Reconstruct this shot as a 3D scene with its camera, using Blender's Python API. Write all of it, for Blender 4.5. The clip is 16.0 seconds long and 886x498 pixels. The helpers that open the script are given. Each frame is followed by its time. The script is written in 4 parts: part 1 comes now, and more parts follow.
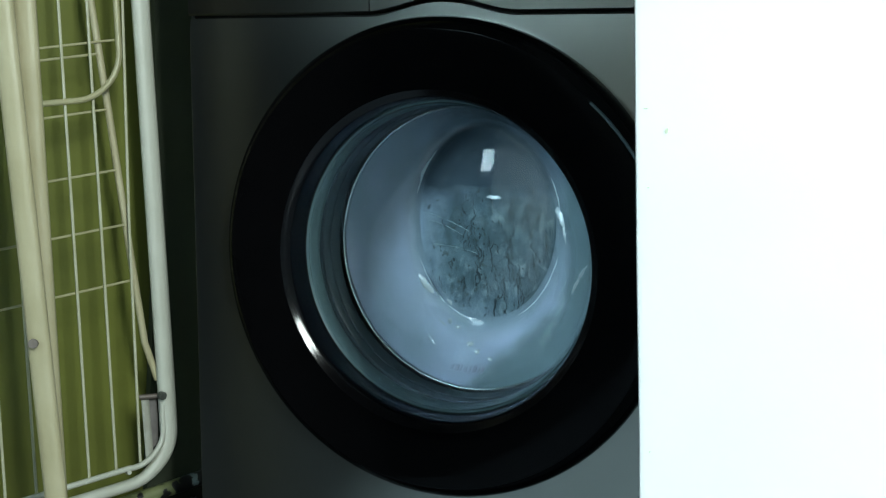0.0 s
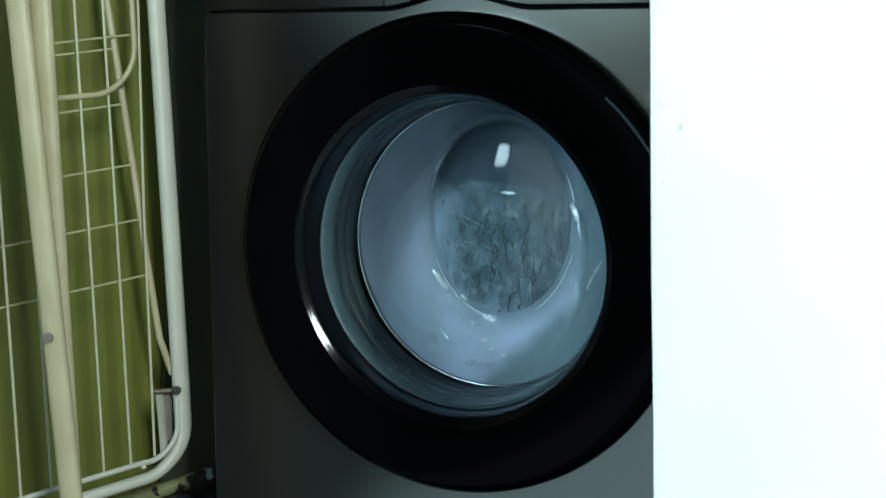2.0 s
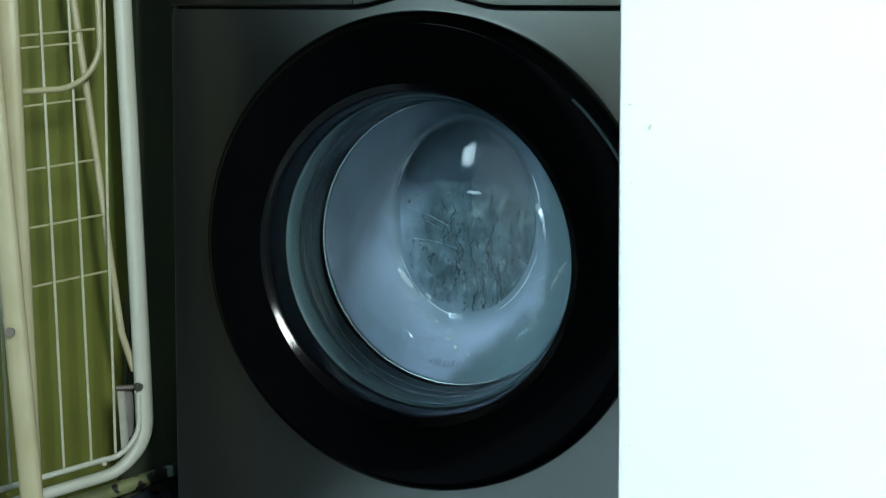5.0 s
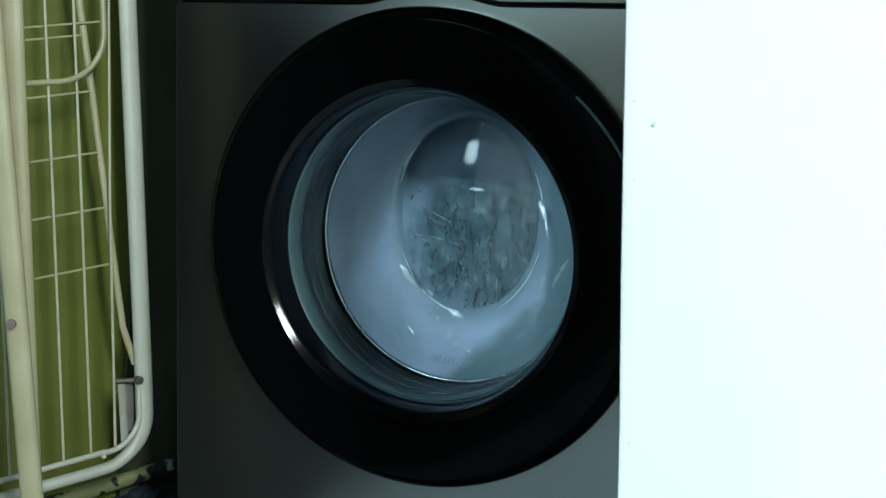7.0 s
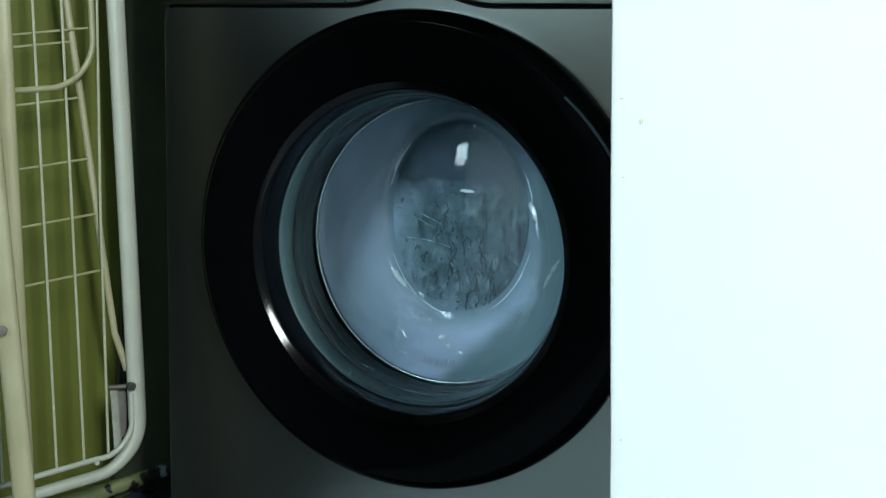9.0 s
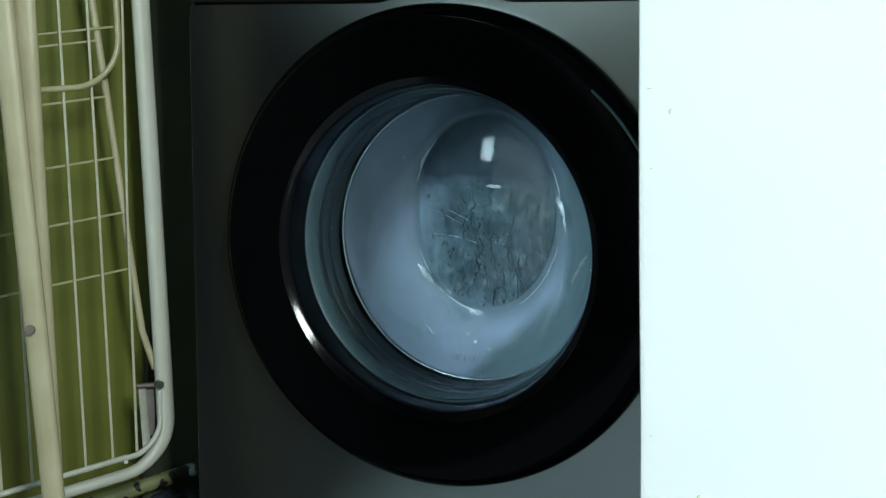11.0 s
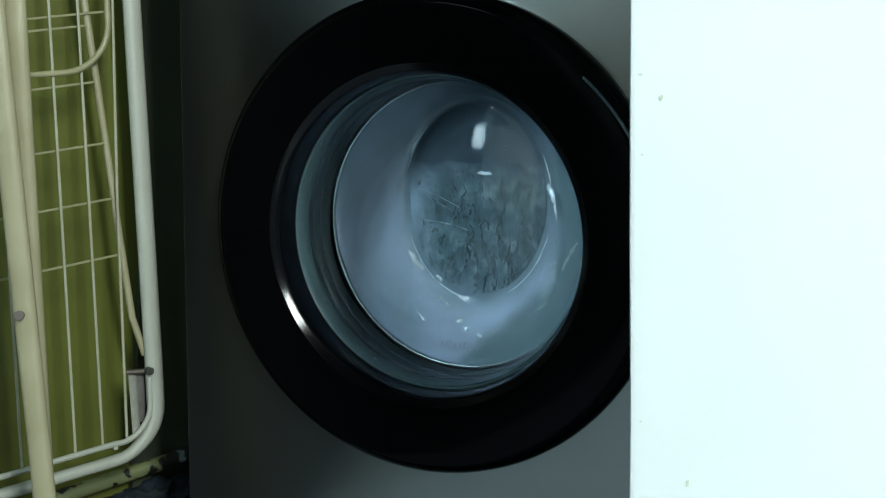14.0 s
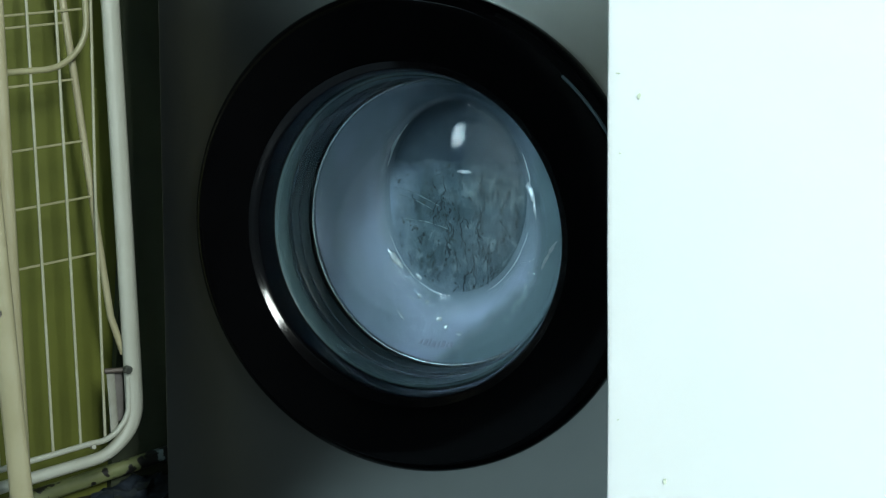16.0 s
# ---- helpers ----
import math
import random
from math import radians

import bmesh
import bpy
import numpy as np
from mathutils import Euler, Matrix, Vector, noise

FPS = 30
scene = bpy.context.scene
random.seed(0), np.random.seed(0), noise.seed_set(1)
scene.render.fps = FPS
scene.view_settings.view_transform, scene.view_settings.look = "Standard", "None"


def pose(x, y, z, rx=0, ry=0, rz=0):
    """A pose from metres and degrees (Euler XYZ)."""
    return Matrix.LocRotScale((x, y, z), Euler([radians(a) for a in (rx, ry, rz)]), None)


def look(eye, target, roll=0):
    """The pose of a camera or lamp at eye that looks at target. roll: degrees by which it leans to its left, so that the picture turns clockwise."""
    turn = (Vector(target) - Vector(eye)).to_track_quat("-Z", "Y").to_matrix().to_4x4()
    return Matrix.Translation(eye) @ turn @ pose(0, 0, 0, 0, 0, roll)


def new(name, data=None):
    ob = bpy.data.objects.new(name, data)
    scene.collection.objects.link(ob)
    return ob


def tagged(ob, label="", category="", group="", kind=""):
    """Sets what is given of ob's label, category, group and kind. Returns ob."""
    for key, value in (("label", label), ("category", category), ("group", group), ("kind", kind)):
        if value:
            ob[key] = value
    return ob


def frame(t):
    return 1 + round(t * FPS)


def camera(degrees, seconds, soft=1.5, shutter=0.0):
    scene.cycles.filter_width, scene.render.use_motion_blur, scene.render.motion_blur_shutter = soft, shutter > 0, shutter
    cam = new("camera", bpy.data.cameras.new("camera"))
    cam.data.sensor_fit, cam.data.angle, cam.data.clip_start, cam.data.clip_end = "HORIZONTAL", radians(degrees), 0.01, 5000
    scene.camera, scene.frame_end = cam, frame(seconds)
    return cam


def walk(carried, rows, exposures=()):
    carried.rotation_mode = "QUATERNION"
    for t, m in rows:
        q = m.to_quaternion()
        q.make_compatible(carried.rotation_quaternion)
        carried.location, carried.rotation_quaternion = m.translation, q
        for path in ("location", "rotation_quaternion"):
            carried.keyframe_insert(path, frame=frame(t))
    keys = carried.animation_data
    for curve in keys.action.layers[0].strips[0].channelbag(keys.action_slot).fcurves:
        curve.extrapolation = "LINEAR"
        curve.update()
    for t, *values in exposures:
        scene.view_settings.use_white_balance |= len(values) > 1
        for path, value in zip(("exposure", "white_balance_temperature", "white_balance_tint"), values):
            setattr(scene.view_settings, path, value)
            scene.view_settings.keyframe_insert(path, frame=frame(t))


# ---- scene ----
cam = camera(40, 16.0, soft=1.2)

# seconds, eye (x, y, z), turn to the left, tilt, lean to the left
PATH = [
    (0.0, 0.4839, -1.1098, 0.6177, 23.490, -8.755, 0.229),
    (0.5, 0.4835, -1.1063, 0.6183, 24.742, -8.769, 0.198),
    (1.0, 0.4827, -1.1017, 0.6185, 25.013, -9.000, 0.107),
    (1.5, 0.4831, -1.1044, 0.6183, 24.638, -9.017, 0.179),
    (2.0, 0.4841, -1.1070, 0.6175, 24.227, -8.974, 0.275),
    (2.5, 0.4832, -1.1089, 0.6172, 23.519, -9.010, 0.657),
    (3.0, 0.4835, -1.1111, 0.6167, 23.096, -9.025, 0.642),
    (3.5, 0.4846, -1.1126, 0.6163, 22.641, -9.033, 0.832),
    (4.0, 0.4830, -1.1133, 0.6159, 22.418, -8.827, 1.062),
    (6.5, 0.4809, -1.1126, 0.6144, 22.496, -9.003, 1.611),
    (7.0, 0.4810, -1.1126, 0.6139, 22.447, -8.991, 1.846),
    (7.5, 0.4807, -1.1126, 0.6135, 22.230, -8.866, 1.871),
    (8.0, 0.4809, -1.1137, 0.6139, 21.809, -8.870, 1.986),
    (8.5, 0.4832, -1.1145, 0.6126, 21.761, -8.774, 1.472),
    (11.0, 0.4810, -1.1061, 0.6079, 23.406, -8.873, 0.598),
    (11.5, 0.4819, -1.1125, 0.6064, 23.638, -8.699, 0.368),
    (12.0, 0.4809, -1.1128, 0.6059, 23.880, -8.791, 0.735),
    (12.5, 0.4807, -1.1065, 0.6064, 23.441, -9.231, 0.866),
    (13.0, 0.4808, -1.1067, 0.6069, 23.327, -9.231, 0.802),
    (13.5, 0.4809, -1.1059, 0.6072, 23.171, -9.483, 0.708),
    (14.0, 0.4809, -1.1059, 0.6064, 22.954, -9.425, 0.843),
    (14.5, 0.4820, -1.1065, 0.6067, 22.372, -9.337, 0.885),
    (15.0, 0.4826, -1.1040, 0.6062, 22.066, -9.376, 0.901),
    (15.5, 0.4833, -1.1056, 0.6067, 21.841, -9.374, 1.025),
    (16.0, 0.4824, -1.1049, 0.6065, 22.054, -9.488, 1.026),
]


def eye_pose(x, y, z, yaw, tilt, lean):
    a, b = radians(yaw), radians(tilt)
    way = Vector((-math.sin(a) * math.cos(b), math.cos(a) * math.cos(b), math.sin(b)))
    return look((x, y, z), Vector((x, y, z)) + way, lean)


# ---------------------------------------------------------------- light
world = bpy.data.worlds.new("sky")
scene.world = world
world.use_nodes = True
sky = world.node_tree.nodes.new("ShaderNodeTexSky")
sky.sky_type, sky.sun_disc = "NISHITA", False
sky.sun_elevation, sky.sun_rotation = radians(38), radians(150)
back = world.node_tree.nodes["Background"]
back.inputs["Strength"].default_value = 0.1
world.node_tree.links.new(sky.outputs[0], back.inputs["Color"])


def window_light(name, at, target, w, h, watts, colour):
    data = bpy.data.lights.new(name, "AREA")
    data.shape, data.size, data.size_y, data.energy, data.color = "RECTANGLE", w, h, watts, colour
    ob = new(name, data)
    ob.matrix_world = look(at, target)
    return ob


window_light("window_daylight", (2.09, -2.36, 1.94), (2.09, 0.0, 1.94), 0.52, 0.86, 206, (0.935, 1.0, 0.965))
window_light("narrow_window_daylight", (-0.83, -2.36, 1.66), (-0.83, 0.0, 1.66), 0.32, 1.22, 28, (0.67, 0.90, 1.0))
scene.view_settings.exposure = 0.0


# ---------------------------------------------------------------- materials
def material(name, colour, rough=0.5, metal=0.0, second=None, scale=20.0, amount=0.5, bump=0.0, bump_scale=200.0,
             coat=0.0, rough_var=0.0, stretch=(1, 1, 1), fine=None, spec=0.5):
    """Principled surface with variation at two scales: broad mottling and a fine grain."""
    m = bpy.data.materials.new(name)
    m.use_nodes = True
    nt = m.node_tree
    b = nt.nodes["Principled BSDF"]
    b.inputs["Roughness"].default_value, b.inputs["Metallic"].default_value = rough, metal
    b.inputs["Coat Weight"].default_value = coat
    b.inputs["Coat Roughness"].default_value = 0.05
    b.inputs["Specular IOR Level"].default_value = spec
    co = nt.nodes.new("ShaderNodeTexCoord")
    mp = nt.nodes.new("ShaderNodeMapping")
    mp.inputs["Scale"].default_value = stretch
    nt.links.new(co.outputs["Object"], mp.inputs["Vector"])
    n1 = nt.nodes.new("ShaderNodeTexNoise")
    n1.inputs["Scale"].default_value, n1.inputs["Detail"].default_value = scale, 6
    nt.links.new(mp.outputs[0], n1.inputs["Vector"])
    n2 = nt.nodes.new("ShaderNodeTexNoise")
    n2.inputs["Scale"].default_value, n2.inputs["Detail"].default_value = bump_scale, 3
    nt.links.new(mp.outputs[0], n2.inputs["Vector"])
    mix = nt.nodes.new("ShaderNodeMix")
    mix.data_type = "RGBA"
    mix.inputs["A"].default_value = (*colour, 1)
    mix.inputs["B"].default_value = (*(second or [c * 0.75 for c in colour]), 1)
    ramp = nt.nodes.new("ShaderNodeMapRange")
    ramp.inputs["From Min"].default_value, ramp.inputs["From Max"].default_value = 0.35, 0.7
    ramp.inputs["To Max"].default_value = amount
    nt.links.new(n1.outputs["Fac"], ramp.inputs["Value"])
    nt.links.new(ramp.outputs[0], mix.inputs["Factor"])
    last = mix.outputs["Result"]
    if fine:
        mix2 = nt.nodes.new("ShaderNodeMix")
        mix2.data_type = "RGBA"
        mix2.inputs["B"].default_value = (*fine[0], 1)
        r2 = nt.nodes.new("ShaderNodeMapRange")
        r2.inputs["From Min"].default_value, r2.inputs["From Max"].default_value = fine[1], fine[2]
        nt.links.new(n2.outputs["Fac"], r2.inputs["Value"])
        nt.links.new(r2.outputs[0], mix2.inputs["Factor"])
        nt.links.new(last, mix2.inputs["A"])
        last = mix2.outputs["Result"]
    nt.links.new(last, b.inputs["Base Color"])
    if rough_var:
        r3 = nt.nodes.new("ShaderNodeMapRange")
        r3.inputs["To Min"].default_value, r3.inputs["To Max"].default_value = rough - rough_var, rough + rough_var
        nt.links.new(n1.outputs["Fac"], r3.inputs["Value"])
        nt.links.new(r3.outputs[0], b.inputs["Roughness"])
    if bump:
        bp = nt.nodes.new("ShaderNodeBump")
        bp.inputs["Strength"].default_value, bp.inputs["Distance"].default_value = bump, 0.002
        nt.links.new(n2.outputs["Fac"], bp.inputs["Height"])
        nt.links.new(bp.outputs[0], b.inputs["Normal"])
    return m


def glass_material(name, tint, rough=0.03):
    m = bpy.data.materials.new(name)
    m.use_nodes = True
    nt = m.node_tree
    b = nt.nodes["Principled BSDF"]
    b.inputs["Base Color"].default_value = (*tint, 1)
    b.inputs["Transmission Weight"].default_value = 1.0
    b.inputs["IOR"].default_value = 1.42
    b.inputs["Roughness"].default_value = rough
    co = nt.nodes.new("ShaderNodeTexCoord")
    n = nt.nodes.new("ShaderNodeTexNoise")
    n.inputs["Scale"].default_value, n.inputs["Detail"].default_value = 22, 4
    nt.links.new(co.outputs["Object"], n.inputs["Vector"])
    r = nt.nodes.new("ShaderNodeMapRange")
    r.inputs["From Min"].default_value, r.inputs["From Max"].default_value = 0.35, 0.7
    r.inputs["To Min"].default_value, r.inputs["To Max"].default_value = rough * 0.5, rough * 2.0
    nt.links.new(n.outputs["Fac"], r.inputs["Value"])
    nt.links.new(r.outputs[0], b.inputs["Roughness"])
    return m


def metallic_paint(name, colour, second, rough, base):
    """Metallic lacquer: soft mirror flakes over a dark ground, with faint mottling and wipe marks."""
    m = bpy.data.materials.new(name)
    m.use_nodes = True
    nt = m.node_tree
    nt.nodes.remove(nt.nodes["Principled BSDF"])
    co = nt.nodes.new("ShaderNodeTexCoord")
    n = nt.nodes.new("ShaderNodeTexNoise")
    n.inputs["Scale"].default_value, n.inputs["Detail"].default_value = 9, 3
    nt.links.new(co.outputs["Object"], n.inputs["Vector"])
    grain = nt.nodes.new("ShaderNodeTexNoise")
    grain.inputs["Scale"].default_value, grain.inputs["Detail"].default_value = 900, 2
    nt.links.new(co.outputs["Object"], grain.inputs["Vector"])
    mix = nt.nodes.new("ShaderNodeMix")
    mix.data_type = "RGBA"
    mix.inputs["A"].default_value, mix.inputs["B"].default_value = (*colour, 1), (*second, 1)
    nt.links.new(n.outputs["Fac"], mix.inputs["Factor"])
    r = nt.nodes.new("ShaderNodeMapRange")
    r.inputs["To Min"].default_value, r.inputs["To Max"].default_value = rough - 0.012, rough + 0.012
    nt.links.new(n.outputs["Fac"], r.inputs["Value"])
    bump = nt.nodes.new("ShaderNodeBump")
    bump.inputs["Strength"].default_value, bump.inputs["Distance"].default_value = 0.012, 0.0005
    nt.links.new(grain.outputs["Fac"], bump.inputs["Height"])
    gloss = nt.nodes.new("ShaderNodeBsdfAnisotropic")
    gloss.distribution = "BECKMANN"
    nt.links.new(mix.outputs["Result"], gloss.inputs["Color"])
    nt.links.new(r.outputs[0], gloss.inputs["Roughness"])
    nt.links.new(bump.outputs[0], gloss.inputs["Normal"])
    diff = nt.nodes.new("ShaderNodeBsdfDiffuse")
    diff.inputs["Color"].default_value = (*base, 1)
    add = nt.nodes.new("ShaderNodeAddShader")
    nt.links.new(gloss.outputs[0], add.inputs[0])
    nt.links.new(diff.outputs[0], add.inputs[1])
    nt.links.new(add.outputs[0], nt.nodes["Material Output"].inputs["Surface"])
    return m


def suds_material():
    """Wet suds pressed on the glass: pale blue-grey, with grey dirt that has run down in crooked streaks."""
    m = material("suds", (0.535, 0.600, 0.78), 0.45, second=(0.245, 0.335, 0.395), scale=12, amount=0.85, bump=0.35, bump_scale=120, stretch=(1, 1, 0.55))
    nt = m.node_tree
    b = nt.nodes["Principled BSDF"]
    old = b.inputs["Base Color"].links[0].from_socket
    co = nt.nodes.new("ShaderNodeTexCoord")
    mp = nt.nodes.new("ShaderNodeMapping")
    mp.inputs["Scale"].default_value = (1 / 0.0815, 0.0, 1 / 0.1055)
    mp.inputs["Location"].default_value = (0, 0, -0.023 / 0.1055)
    nt.links.new(co.outputs["Object"], mp.inputs["Vector"])
    far = nt.nodes.new("ShaderNodeVectorMath")
    far.operation = "LENGTH"
    nt.links.new(mp.outputs[0], far.inputs[0])
    n = nt.nodes.new("ShaderNodeTexNoise")
    n.inputs["Scale"].default_value, n.inputs["Detail"].default_value = 30, 5
    nt.links.new(co.outputs["Object"], n.inputs["Vector"])
    rag = nt.nodes.new("ShaderNodeMath")
    rag.operation = "MULTIPLY_ADD"
    rag.inputs[1].default_value = 0.16
    nt.links.new(n.outputs["Fac"], rag.inputs[0])
    nt.links.new(far.outputs["Value"], rag.inputs[2])
    near = nt.nodes.new("ShaderNodeMapRange")
    near.interpolation_type = "SMOOTHSTEP"
    near.inputs["From Min"].default_value, near.inputs["From Max"].default_value = 1.40, 1.05
    nt.links.new(rag.outputs[0], near.inputs["Value"])
    sep = nt.nodes.new("ShaderNodeSeparateXYZ")
    nt.links.new(co.outputs["Object"], sep.inputs[0])
    # near the bowl's end the upper suds are painted towards the unlit drum
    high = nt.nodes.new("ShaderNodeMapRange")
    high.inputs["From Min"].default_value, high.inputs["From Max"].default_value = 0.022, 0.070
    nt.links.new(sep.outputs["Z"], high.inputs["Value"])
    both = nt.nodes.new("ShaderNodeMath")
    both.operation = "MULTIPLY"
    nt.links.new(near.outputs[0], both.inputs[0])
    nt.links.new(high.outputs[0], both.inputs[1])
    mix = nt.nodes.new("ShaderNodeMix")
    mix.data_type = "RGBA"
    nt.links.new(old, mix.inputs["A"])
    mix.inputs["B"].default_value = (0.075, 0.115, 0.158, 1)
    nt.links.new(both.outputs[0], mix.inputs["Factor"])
    # dirt bleeds out of the dirty patch below the level
    low = nt.nodes.new("ShaderNodeMath")
    low.operation = "SUBTRACT"
    nt.links.new(near.outputs[0], low.inputs[0])
    nt.links.new(both.outputs[0], low.inputs[1])
    some = nt.nodes.new("ShaderNodeMath")
    some.operation = "MULTIPLY"
    some.inputs[1].default_value = 0.72
    nt.links.new(low.outputs[0], some.inputs[0])
    bleed = nt.nodes.new("ShaderNodeMix")
    bleed.data_type = "RGBA"
    nt.links.new(mix.outputs["Result"], bleed.inputs["A"])
    bleed.inputs["B"].default_value = (0.19, 0.265, 0.31, 1)
    nt.links.new(some.outputs[0], bleed.inputs["Factor"])
    # one flank and the lower corner painted darker for the bowl wall's reflection, with a wavy edge
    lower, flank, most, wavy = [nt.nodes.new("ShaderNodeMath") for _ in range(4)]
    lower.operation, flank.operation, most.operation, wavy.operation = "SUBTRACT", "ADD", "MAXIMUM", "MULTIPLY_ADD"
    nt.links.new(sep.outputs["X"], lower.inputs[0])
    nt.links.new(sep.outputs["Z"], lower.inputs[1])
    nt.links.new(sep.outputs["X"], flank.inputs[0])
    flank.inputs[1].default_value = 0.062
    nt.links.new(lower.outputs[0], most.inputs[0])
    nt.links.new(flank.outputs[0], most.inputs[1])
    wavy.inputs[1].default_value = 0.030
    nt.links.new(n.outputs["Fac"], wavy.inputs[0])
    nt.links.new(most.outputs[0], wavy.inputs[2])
    shade_tone = nt.nodes.new("ShaderNodeMapRange")
    shade_tone.interpolation_type = "SMOOTHSTEP"
    shade_tone.inputs["From Min"].default_value, shade_tone.inputs["From Max"].default_value, shade_tone.inputs["To Max"].default_value = 0.150, 0.184, 0.9
    nt.links.new(wavy.outputs[0], shade_tone.inputs["Value"])
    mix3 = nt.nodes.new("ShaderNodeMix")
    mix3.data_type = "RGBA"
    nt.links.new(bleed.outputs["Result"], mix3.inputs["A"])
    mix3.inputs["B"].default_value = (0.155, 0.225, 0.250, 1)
    nt.links.new(shade_tone.outputs[0], mix3.inputs["Factor"])
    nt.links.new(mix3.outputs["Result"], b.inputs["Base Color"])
    return m


def dirty_suds_material():
    m = bpy.data.materials.new("dirty_suds")
    m.use_nodes = True
    nt = m.node_tree
    b = nt.nodes["Principled BSDF"]
    b.inputs["Roughness"].default_value = 0.4
    co = nt.nodes.new("ShaderNodeTexCoord")

    def noise_at(scale, stretch, detail=6, warp=0.0):
        mp = nt.nodes.new("ShaderNodeMapping")
        mp.inputs["Scale"].default_value = stretch
        nt.links.new(co.outputs["Object"], mp.inputs["Vector"])
        n = nt.nodes.new("ShaderNodeTexNoise")
        n.inputs["Scale"].default_value, n.inputs["Detail"].default_value = scale, detail
        n.inputs["Distortion"].default_value = warp
        nt.links.new(mp.outputs[0], n.inputs["Vector"])
        return n.outputs["Fac"], mp

    def blend(a, colour, fac):
        mix = nt.nodes.new("ShaderNodeMix")
        mix.data_type = "RGBA"
        nt.links.new(a, mix.inputs["A"])
        mix.inputs["B"].default_value = (*colour, 1)
        nt.links.new(fac, mix.inputs["Factor"])
        return mix.outputs["Result"]

    def span(v, lo, hi, to=1.0):
        r = nt.nodes.new("ShaderNodeMapRange")
        r.inputs["From Min"].default_value, r.inputs["From Max"].default_value = lo, hi
        r.inputs["To Max"].default_value = to
        nt.links.new(v, r.inputs["Value"])
        return r.outputs[0]

    base = nt.nodes.new("ShaderNodeRGB")
    base.outputs[0].default_value = (0.50, 0.600, 0.77, 1)
    broad, _ = noise_at(16, (1, 1, 0.7))
    away = nt.nodes.new("ShaderNodeVectorMath")
    away.operation = "DISTANCE"
    away.inputs[1].default_value = (0.018, 0.128, -0.002)
    nt.links.new(co.outputs["Object"], away.inputs[0])
    ragged = nt.nodes.new("ShaderNodeMath")
    ragged.operation = "MULTIPLY_ADD"
    ragged.inputs[1].default_value = 0.10
    nt.links.new(broad, ragged.inputs[0])
    nt.links.new(away.outputs["Value"], ragged.inputs[2])
    dirt = span(ragged.outputs[0], 0.166, 0.108)
    col = blend(base.outputs[0], (0.150, 0.222, 0.265), dirt)
    patch, _ = noise_at(24, (1, 1, 0.7))
    both = nt.nodes.new("ShaderNodeMath")
    both.operation = "MULTIPLY"
    nt.links.new(dirt, both.inputs[0])
    nt.links.new(span(patch, 0.42, 0.64), both.inputs[1])
    col = blend(col, (0.115, 0.170, 0.200), both.outputs[0])
    # cloudy clumps of several sizes, a little taller than wide
    for scale, stretch, lo, hi, most, shade in ((46, (1, 1, 0.55), 0.48, 0.66, 0.75, (0.120, 0.185, 0.225)), (95, (1, 1, 0.5), 0.50, 0.64, 0.65, (0.075, 0.120, 0.145)),
                                                (70, (1, 1, 0.8), 0.54, 0.68, 0.55, (0.36, 0.45, 0.51)), (170, (1, 1, 0.6), 0.56, 0.66, 0.5, (0.075, 0.115, 0.135))):
        n, _ = noise_at(scale, stretch, 5, 0.4)
        wet = nt.nodes.new("ShaderNodeMath")
        wet.operation = "MULTIPLY"
        nt.links.new(span(n, lo, hi, most), wet.inputs[0])
        nt.links.new(span(ragged.outputs[0], 0.150, 0.115), wet.inputs[1])
        col = blend(col, shade, wet.outputs[0])
    # the foam is painted towards the unlit drum's tone at its level, which slopes a little
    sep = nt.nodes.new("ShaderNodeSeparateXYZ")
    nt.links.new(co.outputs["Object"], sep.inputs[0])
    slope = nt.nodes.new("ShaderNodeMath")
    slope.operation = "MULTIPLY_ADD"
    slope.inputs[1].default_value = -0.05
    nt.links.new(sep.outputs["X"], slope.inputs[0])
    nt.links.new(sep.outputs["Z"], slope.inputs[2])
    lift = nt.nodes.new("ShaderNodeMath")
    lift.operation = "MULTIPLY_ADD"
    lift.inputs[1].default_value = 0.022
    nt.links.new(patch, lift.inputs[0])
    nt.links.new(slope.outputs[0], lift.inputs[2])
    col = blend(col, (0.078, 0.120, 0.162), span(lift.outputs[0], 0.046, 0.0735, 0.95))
    specks, _ = noise_at(150, (1, 1, 0.7), 2)
    col = blend(col, (0.06, 0.08, 0.08), span(specks, 0.62, 0.72, 0.7))
    nt.links.new(col, b.inputs["Base Color"])
    bp = nt.nodes.new("ShaderNodeBump")
    bp.inputs["Strength"].default_value, bp.inputs["Distance"].default_value = 0.5, 0.002
    nt.links.new(specks, bp.inputs["Height"])
    nt.links.new(bp.outputs[0], b.inputs["Normal"])
    return m


DARK_END = 0.10


